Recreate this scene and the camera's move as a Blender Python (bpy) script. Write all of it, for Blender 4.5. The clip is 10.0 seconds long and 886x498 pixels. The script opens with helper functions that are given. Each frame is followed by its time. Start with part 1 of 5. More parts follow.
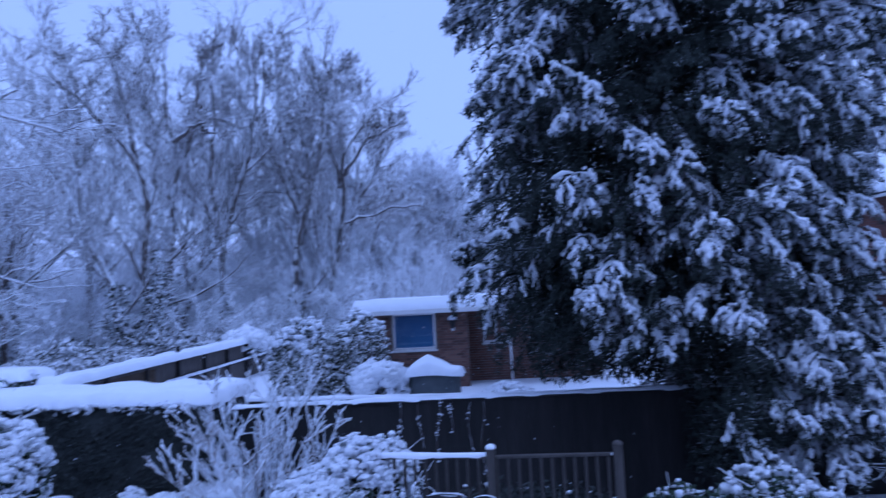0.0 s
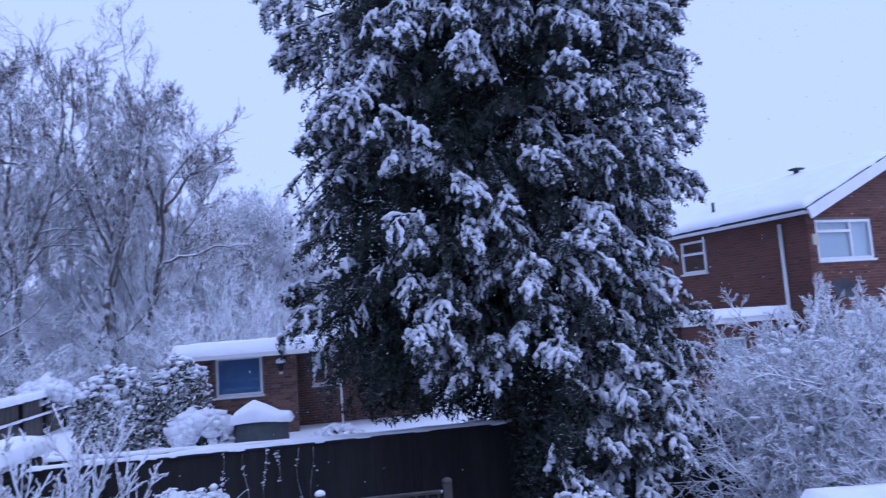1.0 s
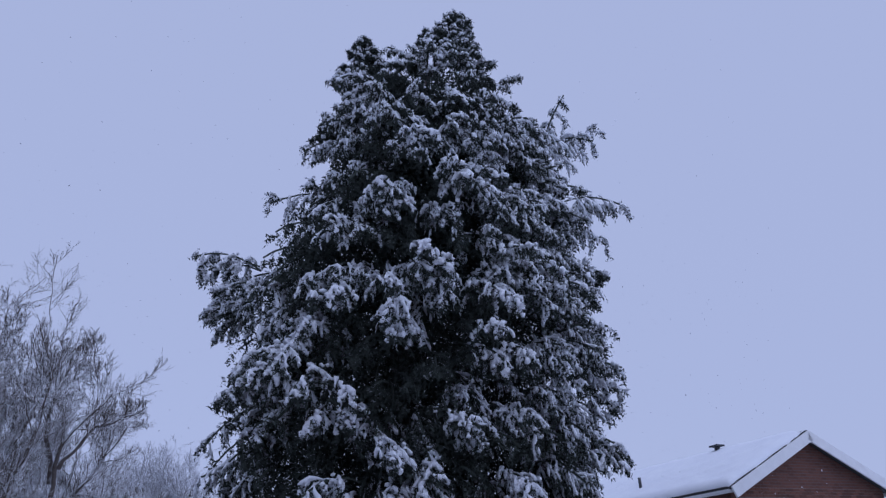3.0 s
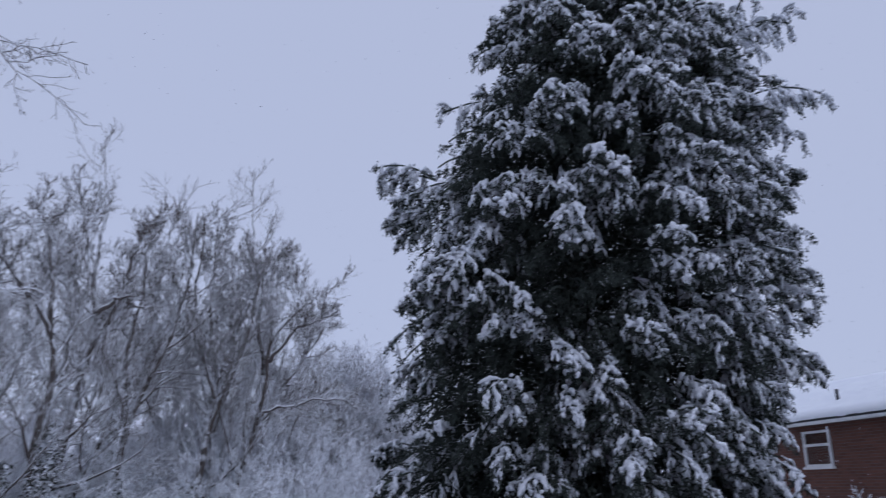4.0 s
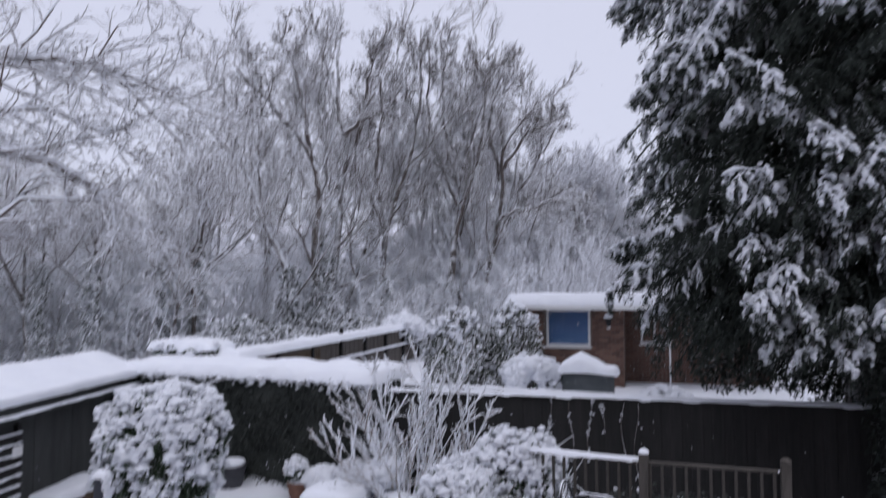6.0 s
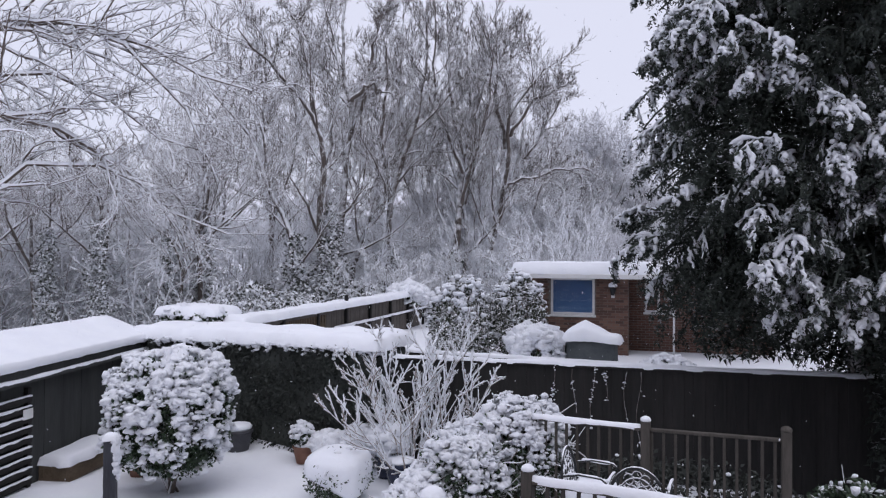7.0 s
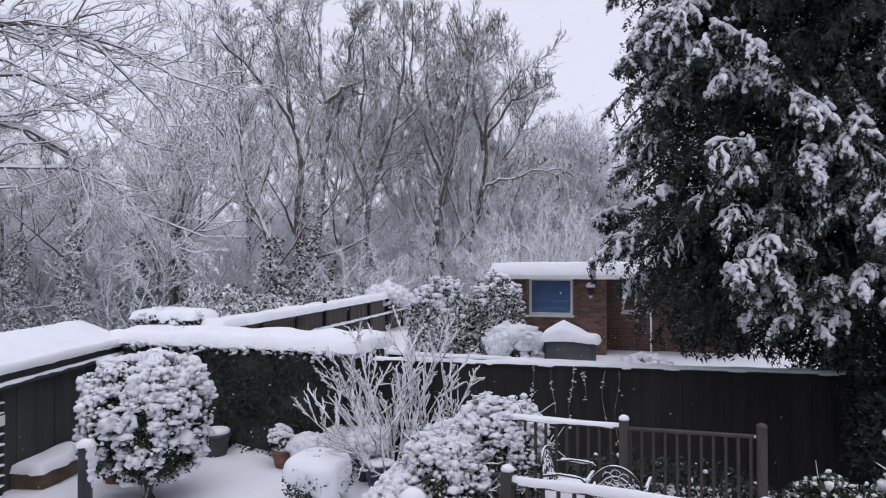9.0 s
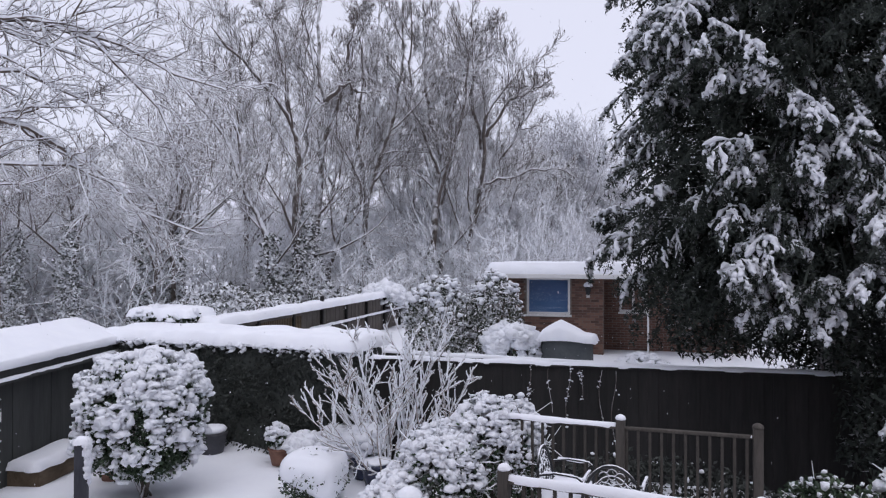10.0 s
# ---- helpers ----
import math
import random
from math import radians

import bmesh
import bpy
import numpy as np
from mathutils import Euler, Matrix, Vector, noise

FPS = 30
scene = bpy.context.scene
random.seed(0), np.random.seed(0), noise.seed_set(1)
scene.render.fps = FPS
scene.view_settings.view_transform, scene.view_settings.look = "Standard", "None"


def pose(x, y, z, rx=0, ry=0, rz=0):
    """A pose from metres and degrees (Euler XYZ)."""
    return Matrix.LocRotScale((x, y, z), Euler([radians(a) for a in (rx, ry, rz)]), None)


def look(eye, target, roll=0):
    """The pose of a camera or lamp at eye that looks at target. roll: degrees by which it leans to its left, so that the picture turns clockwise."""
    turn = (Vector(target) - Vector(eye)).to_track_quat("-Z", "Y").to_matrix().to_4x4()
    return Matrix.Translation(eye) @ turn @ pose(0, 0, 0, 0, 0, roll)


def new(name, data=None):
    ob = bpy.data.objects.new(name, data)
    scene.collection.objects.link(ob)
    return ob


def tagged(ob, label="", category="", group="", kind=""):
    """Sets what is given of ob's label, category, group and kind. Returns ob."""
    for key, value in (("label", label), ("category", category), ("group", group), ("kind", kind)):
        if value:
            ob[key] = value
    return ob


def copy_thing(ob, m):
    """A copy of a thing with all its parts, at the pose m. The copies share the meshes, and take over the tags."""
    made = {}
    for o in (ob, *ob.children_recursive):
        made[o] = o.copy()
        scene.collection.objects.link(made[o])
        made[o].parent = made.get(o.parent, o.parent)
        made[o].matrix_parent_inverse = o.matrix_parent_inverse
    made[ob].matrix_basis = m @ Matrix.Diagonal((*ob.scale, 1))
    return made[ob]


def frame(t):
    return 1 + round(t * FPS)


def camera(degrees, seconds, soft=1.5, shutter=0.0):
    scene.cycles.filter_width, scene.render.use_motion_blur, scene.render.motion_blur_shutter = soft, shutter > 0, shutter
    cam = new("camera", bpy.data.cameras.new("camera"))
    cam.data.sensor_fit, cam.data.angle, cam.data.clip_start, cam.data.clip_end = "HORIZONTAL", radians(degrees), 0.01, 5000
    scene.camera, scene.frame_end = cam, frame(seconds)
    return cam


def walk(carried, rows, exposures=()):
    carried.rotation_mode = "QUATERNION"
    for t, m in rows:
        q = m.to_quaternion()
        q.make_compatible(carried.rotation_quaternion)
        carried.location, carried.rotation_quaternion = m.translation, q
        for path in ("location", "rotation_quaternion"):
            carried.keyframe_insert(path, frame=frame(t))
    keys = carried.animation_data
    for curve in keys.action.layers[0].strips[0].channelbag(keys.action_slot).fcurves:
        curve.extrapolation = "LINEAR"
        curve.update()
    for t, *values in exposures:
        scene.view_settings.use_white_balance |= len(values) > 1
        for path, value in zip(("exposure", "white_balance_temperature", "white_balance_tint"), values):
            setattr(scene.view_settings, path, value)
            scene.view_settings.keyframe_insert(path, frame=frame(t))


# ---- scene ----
# ---- camera: it turns at an upper window, 3.7 m over the garden ----
cam = camera(63.5, 10.0, soft=1.2, shutter=0.5)
EYE = (0.0, 0.0, 3.7)
TURNS = [  # seconds, yaw, pitch, roll
    (0.0, 2.50, 3.32, 2.91),
    (0.5, -5.07, 4.87, 3.96),
    (1.0, -10.98, 5.70, 4.05),
    (1.2, -12.28, 6.05, 4.25),
    (1.5, -12.23, 9.69, 3.26),
    (2.0, -15.98, 18.12, 3.21),
    (2.2, -17.64, 20.79, 3.13),
    (3.3, -17.04, 26.48, 2.96),
    (3.5, -16.36, 25.88, 2.72),
    (3.9, -5.15, 19.40, -0.42),
    (4.0, -3.90, 18.95, -0.85),
    (4.5, 2.37, 18.33, -1.44),
    (5.0, 5.83, 15.02, -2.72),
    (5.5, 11.31, 6.48, 0.61),
    (6.0, 14.83, 3.11, 0.11),
    (6.2, 15.66, -0.08, -0.65),
    (7.3, 14.56, 0.77, 0.50),
    (7.5, 14.23, 0.82, 1.20),
    (8.0, 13.90, 0.82, 0.49),
    (8.5, 13.44, 0.86, 0.14),
    (9.0, 13.51, 0.66, 0.15),
    (9.5, 13.39, 0.66, 0.09),
    (10.0, 13.33, 0.57, -0.14),
]
LOOKS = [  # seconds, stops, kelvin, tint
    (0.0, -0.40, 4040, 24), (0.5, -0.16, 4310, 28), (1.0, 0.0, 4540, 26), (1.5, 0.0, 4900, 24), (2.0, -0.09, 5400, 12), (2.2, -0.16, 5450, 15),
    (3.3, -0.70, 4980, 20), (3.5, -0.68, 5030, 19), (4.0, -0.5, 5420, 15), (4.5, -0.24, 5830, 14), (5.0, -0.2, 5950, 14), (5.5, -0.1, 6030, 15), (6.0, -0.06, 6080, 15), (7.5, 0.13, 6230, 15), (10.0, 0.13, 6230, 15),
]
walk(cam, [(t, pose(*EYE, 90 + p, r, y)) for t, y, p, r in TURNS], LOOKS)

# ---- sky and light: a bright overcast, snowing sky ----
world = bpy.data.worlds.new("overcast_sky")
scene.world = world
world.use_nodes = True
wn, wl = world.node_tree.nodes, world.node_tree.links
wn.clear()
w_out = wn.new("ShaderNodeOutputWorld")
w_sky = wn.new("ShaderNodeTexSky")
w_sky.sky_type, w_sky.sun_disc = "NISHITA", False
w_sky.sun_elevation, w_sky.sun_rotation = radians(32), radians(150)
w_b1 = wn.new("ShaderNodeBackground")
w_b1.inputs["Strength"].default_value = 0.008
w_b2 = wn.new("ShaderNodeBackground")
w_b2.inputs["Color"].default_value = (0.755, 0.765, 0.85, 1)
w_b2.inputs["Strength"].default_value = 0.90
w_add = wn.new("ShaderNodeAddShader")
wl.new(w_sky.outputs[0], w_b1.inputs["Color"])
wl.new(w_b1.outputs[0], w_add.inputs[0])
wl.new(w_b2.outputs[0], w_add.inputs[1])
wl.new(w_add.outputs[0], w_out.inputs["Surface"])
sun = new("sun", bpy.data.lights.new("sun", "SUN"))
sun.data.energy, sun.data.angle, sun.data.color = 0.9, radians(60), (1.0, 0.97, 0.94)
sun.matrix_world = look((0, 0, 40), (-6, 14, 0))


# ---- materials ----
def material(name):
    m = bpy.data.materials.new(name)
    m.use_nodes = True
    n, l = m.node_tree.nodes, m.node_tree.links
    b = n["Principled BSDF"]
    b.inputs["Specular IOR Level"].default_value = 0.25
    return m, n, l, b


def noise_node(n, l, scale, detail=4.0, rough=0.6, coord="Object"):
    tc = n.new("ShaderNodeTexCoord")
    t = n.new("ShaderNodeTexNoise")
    t.inputs["Scale"].default_value, t.inputs["Detail"].default_value, t.inputs["Roughness"].default_value = scale, detail, rough
    l.new(tc.outputs[coord], t.inputs["Vector"])
    return t


def ramp(n, l, src, stops):
    r = n.new("ShaderNodeValToRGB")
    els = r.color_ramp.elements
    while len(els) < len(stops):
        els.new(0.5)
    for e, (p, c) in zip(els, stops):
        e.position, e.color = p, (*c, 1) if len(c) == 3 else c
    l.new(src, r.inputs["Fac"])
    return r


def mixer(n, l, fac, a, b):
    m = n.new("ShaderNodeMix")
    m.data_type = "RGBA"
    if fac is not None:
        l.new(fac, m.inputs["Factor"])
    for src, k in ((a, "A"), (b, "B")):
        sock = [s for s in m.inputs if s.name == k and s.type == "RGBA"][0]
        if isinstance(src, tuple):
            sock.default_value = (*src, 1)
        else:
            l.new(src, sock)
    return [s for s in m.outputs if s.type == "RGBA"][0]


def maths(n, l, op, a, b=None, clamp=False):
    m = n.new("ShaderNodeMath")
    m.operation, m.use_clamp = op, clamp
    for k, v in ((0, a), (1, b)):
        if v is None:
            continue
        if isinstance(v, (int, float)):
            m.inputs[k].default_value = v
        else:
            l.new(v, m.inputs[k])
    return m.outputs[0]


def bumped(n, l, b, height, strength, dist):
    bp = n.new("ShaderNodeBump")
    bp.inputs["Strength"].default_value, bp.inputs["Distance"].default_value = strength, dist
    l.new(height, bp.inputs["Height"])
    l.new(bp.outputs[0], b.inputs["Normal"])


SNOW = (0.84, 0.86, 0.90)


def snow_material(name, scale=3.0, bump=0.5):
    m, n, l, b = material(name)
    big, fine = noise_node(n, l, scale), noise_node(n, l, scale * 14, 3)
    r = ramp(n, l, big.outputs["Fac"], [(0.25, (0.78, 0.80, 0.86)), (0.7, SNOW)])
    l.new(r.outputs[0], b.inputs["Base Color"])
    b.inputs["Roughness"].default_value = 0.85
    h = maths(n, l, "ADD", maths(n, l, "MULTIPLY", fine.outputs["Fac"], 0.25), big.outputs["Fac"])
    bumped(n, l, b, h, bump, 0.06)
    return m


def mottled(name, c1, c2, scale, rough=0.8, bump=0.4, dist=0.01, metal=0.0, snow=None, snow_soft=0.25, stretch=None, island=0.0):
    """Two-tone surface with grain; snow: the upward slope from which lying snow covers it."""
    m, n, l, b = material(name)
    big, fine = noise_node(n, l, scale), noise_node(n, l, scale * 9, 5)
    if stretch:
        for t in (big, fine):
            mp = n.new("ShaderNodeMapping")
            mp.inputs["Scale"].default_value = stretch
            l.new(t.inputs["Vector"].links[0].from_socket, mp.inputs["Vector"])
            l.new(mp.outputs[0], t.inputs["Vector"])
    f = maths(n, l, "ADD", maths(n, l, "MULTIPLY", big.outputs["Fac"], 0.6), maths(n, l, "MULTIPLY", fine.outputs["Fac"], 0.4))
    if island:
        g = n.new("ShaderNodeNewGeometry")
        f = maths(n, l, "ADD", f, maths(n, l, "MULTIPLY", maths(n, l, "SUBTRACT", g.outputs["Random Per Island"], 0.5), island))
    col = ramp(n, l, f, [(0.3, c1), (0.7, c2)]).outputs[0]
    if snow is not None:
        g = n.new("ShaderNodeNewGeometry")
        sx = n.new("ShaderNodeSeparateXYZ")
        l.new(g.outputs["Normal"], sx.inputs[0])
        up = maths(n, l, "ADD", sx.outputs["Z"], maths(n, l, "MULTIPLY", maths(n, l, "SUBTRACT", big.outputs["Fac"], 0.5), 0.9))
        cover = maths(n, l, "DIVIDE", maths(n, l, "SUBTRACT", up, snow), snow_soft, True)
        col = mixer(n, l, cover, col, SNOW)
    l.new(col, b.inputs["Base Color"])
    b.inputs["Roughness"].default_value, b.inputs["Metallic"].default_value = rough, metal
    bumped(n, l, b, f, bump, dist)
    return m


def brick_material(name, c1, c2, mortar, damp=0.5):
    m, n, l, b = material(name)
    tc = n.new("ShaderNodeTexCoord")
    sep, com = n.new("ShaderNodeSeparateXYZ"), n.new("ShaderNodeCombineXYZ")
    l.new(tc.outputs["Object"], sep.inputs[0])
    l.new(maths(n, l, "ADD", sep.outputs["X"], sep.outputs["Y"]), com.inputs["X"])
    l.new(sep.outputs["Z"], com.inputs["Y"])
    t = n.new("ShaderNodeTexBrick")
    t.inputs["Scale"].default_value = 1.0
    t.inputs["Brick Width"].default_value, t.inputs["Row Height"].default_value = 0.225, 0.075
    t.inputs["Mortar Size"].default_value, t.inputs["Bias"].default_value = 0.006, -0.2
    t.inputs["Color1"].default_value, t.inputs["Color2"].default_value = (*c1, 1), (*c2, 1)
    t.inputs["Mortar"].default_value = (*mortar, 1)
    l.new(com.outputs[0], t.inputs["Vector"])
    big, fine = noise_node(n, l, 0.8), noise_node(n, l, 40.0, 4)
    shade = ramp(n, l, big.outputs["Fac"], [(0.3, (damp, damp, damp)), (0.75, (1, 1, 1))])
    mu = n.new("ShaderNodeMix")
    mu.data_type, mu.blend_type = "RGBA", "MULTIPLY"
    mu.inputs["Factor"].default_value = 0.6
    ins = [s for s in mu.inputs if s.type == "RGBA"]
    l.new(t.outputs["Color"], ins[0])
    l.new(shade.outputs[0], ins[1])
    l.new([s for s in mu.outputs if s.type == "RGBA"][0], b.inputs["Base Color"])
    b.inputs["Roughness"].default_value = 0.9
    h = maths(n, l, "ADD", maths(n, l, "SUBTRACT", 1.0, t.outputs["Fac"]), maths(n, l, "MULTIPLY", fine.outputs["Fac"], 0.4))
    bumped(n, l, b, h, 0.7, 0.01)
    return m


def brick_piece_material(name, dark, mid, light, per_object):
    """Fired brick whose tone changes from piece to piece."""
    m, n, l, b = material(name)
    src = n.new("ShaderNodeObjectInfo").outputs["Random"] if per_object else n.new("ShaderNodeNewGeometry").outputs["Random Per Island"]
    big, fine = noise_node(n, l, 1.1), noise_node(n, l, 55.0, 4)
    f = maths(n, l, "ADD", maths(n, l, "MULTIPLY", src, 0.55), maths(n, l, "ADD", maths(n, l, "MULTIPLY", big.outputs["Fac"], 0.3), maths(n, l, "MULTIPLY", fine.outputs["Fac"], 0.25)))
    l.new(ramp(n, l, f, [(0.2, dark), (0.55, mid), (0.95, light)]).outputs[0], b.inputs["Base Color"])
    b.inputs["Roughness"].default_value = 0.9
    bumped(n, l, b, fine.outputs["Fac"], 0.5, 0.006)
    return m


M_snow = snow_material("snow", 2.0, 0.5)
M_snow_ground = snow_material("snow_ground", 0.8, 0.6)
M_snow_clump = snow_material("snow_clumps", 9.0, 0.7)
M_bark = mottled("bark_snowed", (0.06, 0.05, 0.045), (0.17, 0.145, 0.13), 3.0, 0.9, 0.6, 0.02, snow=0.0, snow_soft=0.3)
M_twig = mottled("twigs_snowed", (0.07, 0.056, 0.048), (0.18, 0.142, 0.12), 1.2, 0.9, 0.2, 0.01, snow=-0.25, snow_soft=0.25)
M_twig_wood = mottled("wood_twigs_snowed", (0.075, 0.063, 0.056), (0.185, 0.152, 0.134), 1.2, 0.9, 0.2, 0.01, snow=-0.2, snow_soft=0.3)
# Distance haze painted as a paler twig colour, on top of lying snow.
M_twig_far = mottled("far_twigs_haze_paled", (0.31, 0.30, 0.315), (0.50, 0.48, 0.50), 0.9, 0.95, 0.1, 0.01, snow=-0.42, snow_soft=0.4)
# Undergrowth at the wood: base tone lightened for mist, besides its snow cover.
M_twig_thick = mottled("undergrowth_twigs_snowed_paled", (0.17, 0.15, 0.142), (0.36, 0.325, 0.31), 1.2, 0.9, 0.2, 0.01, snow=-0.62, snow_soft=0.3)
M_stem = mottled("shrub_stems_snowed", (0.20, 0.165, 0.14), (0.38, 0.33, 0.29), 6.0, 0.9, 0.2, 0.01, snow=-0.5, snow_soft=0.25)
M_frost = mottled("frosted_twigs", (0.24, 0.215, 0.205), (0.42, 0.385, 0.37), 6.0, 0.9, 0.2, 0.01, snow=-0.6, snow_soft=0.35)
M_needle = mottled("conifer_scales", (0.024, 0.030, 0.027), (0.054, 0.064, 0.054), 1.5, 0.9, 0.1, 0.01, snow=0.72, snow_soft=0.5, island=0.5)
M_leaf = mottled("evergreen_leaves", (0.018, 0.032, 0.020), (0.06, 0.09, 0.05), 4.0, 0.5, 0.1, 0.01, island=0.5)
M_leaf_hedge = mottled("hedge_leaves", (0.024, 0.028, 0.026), (0.058, 0.064, 0.058), 2.0, 0.7, 0.1, 0.01, island=0.6)
M_wood_shed = mottled("shed_boards", (0.028, 0.031, 0.031), (0.064, 0.067, 0.065), 3.0, 0.8, 0.3, 0.004, stretch=(1, 1, 0.1))
M_ivy = mottled("ivy_leaves_snowed", (0.06, 0.068, 0.058), (0.15, 0.155, 0.135), 3.0, 0.7, 0.1, 0.01, snow=-0.26, snow_soft=0.35, island=0.5)
M_leaf_dusted = mottled("evergreen_leaves_dusted", (0.03, 0.038, 0.028), (0.10, 0.105, 0.075), 3.0, 0.7, 0.1, 0.01, snow=0.12, snow_soft=0.4, island=0.5)
M_wood_slate = mottled("slate_painted_wood", (0.030, 0.032, 0.040), (0.075, 0.078, 0.09), 6.0, 0.8, 0.3, 0.004, stretch=(1, 1, 0.15))
M_wood_dark = mottled("dark_stained_wood", (0.011, 0.011, 0.011), (0.030, 0.028, 0.027), 3.0, 0.8, 0.3, 0.004, stretch=(1, 1, 0.1))
M_wood_grey = mottled("weathered_grey_wood", (0.036, 0.033, 0.029), (0.10, 0.09, 0.08), 6.0, 0.85, 0.4, 0.004, stretch=(1, 1, 0.15))
M_wood_brown = mottled("weathered_brown_wood", (0.07, 0.05, 0.032), (0.17, 0.13, 0.09), 5.0, 0.85, 0.4, 0.004, stretch=(0.2, 1, 1))
M_white = mottled("white_plastic", (0.68, 0.68, 0.68), (0.8, 0.8, 0.8), 4.0, 0.4, 0.05, 0.002)
M_black_metal = mottled("black_painted_iron", (0.015, 0.016, 0.018), (0.04, 0.042, 0.045), 12.0, 0.5, 0.3, 0.003, snow=0.6)
M_iron_snowed = mottled("snow_caught_iron", (0.03, 0.032, 0.035), (0.07, 0.072, 0.08), 12.0, 0.6, 0.3, 0.003, snow=-0.15, snow_soft=0.4)
M_terracotta = mottled("terracotta", (0.15, 0.075, 0.055), (0.27, 0.15, 0.11), 7.0, 0.85, 0.2, 0.003)
M_glaze = mottled("dark_blue_glaze", (0.018, 0.022, 0.045), (0.04, 0.05, 0.09), 5.0, 0.25, 0.1, 0.002)
M_dark_pot = mottled("dark_grey_pot", (0.04, 0.042, 0.05), (0.09, 0.09, 0.10), 6.0, 0.6, 0.2, 0.003)
M_cover = mottled("grey_cover_cloth", (0.06, 0.07, 0.075), (0.11, 0.12, 0.125), 3.0, 0.7, 0.5, 0.02)
M_brick = brick_material("orange_brown_brick", (0.19, 0.105, 0.08), (0.11, 0.067, 0.056), (0.24, 0.22, 0.20), 0.6)
M_brick_red = brick_material("dark_red_brick", (0.165, 0.077, 0.056), (0.11, 0.052, 0.041), (0.15, 0.12, 0.105), 0.75)
M_brick_piece = brick_piece_material("orange_brown_brick_face", (0.078, 0.056, 0.050), (0.165, 0.100, 0.080), (0.26, 0.162, 0.125), True)
M_brick_red_piece = brick_piece_material("dark_red_brick_face", (0.082, 0.041, 0.033), (0.135, 0.064, 0.047), (0.19, 0.092, 0.066), True)
M_brick_red_rest = brick_piece_material("dark_red_brick_rest", (0.082, 0.041, 0.033), (0.135, 0.064, 0.047), (0.19, 0.092, 0.066), False)
M_mortar = mottled("grey_mortar", (0.13, 0.115, 0.10), (0.24, 0.21, 0.19), 6.0, 0.95, 0.4, 0.004)
M_stone = mottled("garden_stone", (0.2, 0.19, 0.18), (0.36, 0.35, 0.33), 5.0, 0.9, 0.5, 0.02, snow=0.1)
M_felt = mottled("dark_roof_felt", (0.03, 0.03, 0.032), (0.07, 0.07, 0.072), 8.0, 0.9, 0.3, 0.004)


def glass_material():
    m, n, l, b = material("window_glass")
    b.inputs["Base Color"].default_value = (0.93, 0.96, 1.0, 1)
    b.inputs["Roughness"].default_value, b.inputs["IOR"].default_value = 0.02, 1.45
    b.inputs["Transmission Weight"].default_value, b.inputs["Specular IOR Level"].default_value = 1.0, 0.5
    t = noise_node(n, l, 0.8)
    bumped(n, l, b, t.outputs["Fac"], 0.05, 0.02)
    return m


M_glass = glass_material()
# blue colour of the sheet behind the annexe window pane
M_blue_backing = mottled("blue_backing", (0.07, 0.16, 0.34), (0.14, 0.27, 0.48), 1.5, 0.6, 0.1, 0.01, stretch=(0.3, 1, 2.5))
M_curtain = mottled("pale_curtain", (0.38, 0.46, 0.48), (0.58, 0.65, 0.66), 2.0, 0.8, 0.2, 0.01, stretch=(3, 1, 0.3))


# ---- mesh helpers ----
def mesh_of(name, verts, faces, mat, smooth=True):
    me = bpy.data.meshes.new(name)
    me.from_pydata(np.asarray(verts, float).tolist(), [], np.asarray(faces).tolist() if isinstance(faces, np.ndarray) else faces)
    me.materials.append(mat)
    if smooth:
        me.polygons.foreach_set("use_smooth", np.ones(len(me.polygons), bool))
    me.update()
    return me


def raw_part(name, verts, faces, mat, parent=None, label="", smooth=True):
    ob = new(name, mesh_of(name, verts, faces, mat, smooth))
    ob.parent = parent
    return tagged(ob, label)


def part(name, bm, mat, parent=None, label="", smooth=False):
    me = bpy.data.meshes.new(name)
    bm.to_mesh(me)
    bm.free()
    me.materials.append(mat)
    if smooth:
        me.polygons.foreach_set("use_smooth", np.ones(len(me.polygons), bool))
    ob = new(name, me)
    ob.parent = parent
    return tagged(ob, label)


def thing(name, at, label, category, group="", kind="", turn=0.0):
    ob = new(name)
    ob.matrix_world = pose(*at, 0, 0, turn)
    return tagged(ob, label, category, group, kind)


def block(bm, lo, hi, bevel=0.0):
    """A bevelled box between two corners."""
    c, s = [(a + b) / 2 for a, b in zip(lo, hi)], [b - a for a, b in zip(lo, hi)]
    r = bmesh.ops.create_cube(bm, size=1, matrix=Matrix.Translation(c) @ Matrix.Diagonal((*s, 1)))
    if bevel:
        es = list({e for v in r["verts"] for e in v.link_edges})
        bmesh.ops.bevel(bm, geom=es, offset=bevel, segments=2, affect="EDGES", profile=0.6)
    return bm


def box(lo, hi, bevel=0.0):
    return block(bmesh.new(), lo, hi, bevel)


def lathe(profile, sides=24):
    """A turned body from (radius, height) pairs."""
    bm = bmesh.new()
    rings = []
    for r, z in profile:
        rings.append([bm.verts.new((r * math.cos(2 * math.pi * k / sides), r * math.sin(2 * math.pi * k / sides), z)) for k in range(sides)])
    for a, b in zip(rings, rings[1:]):
        for k in range(sides):
            bm.faces.new((a[k], a[(k + 1) % sides], b[(k + 1) % sides], b[k]))
    bm.faces.new(rings[0][::-1])
    bm.faces.new(rings[-1])
    return bm


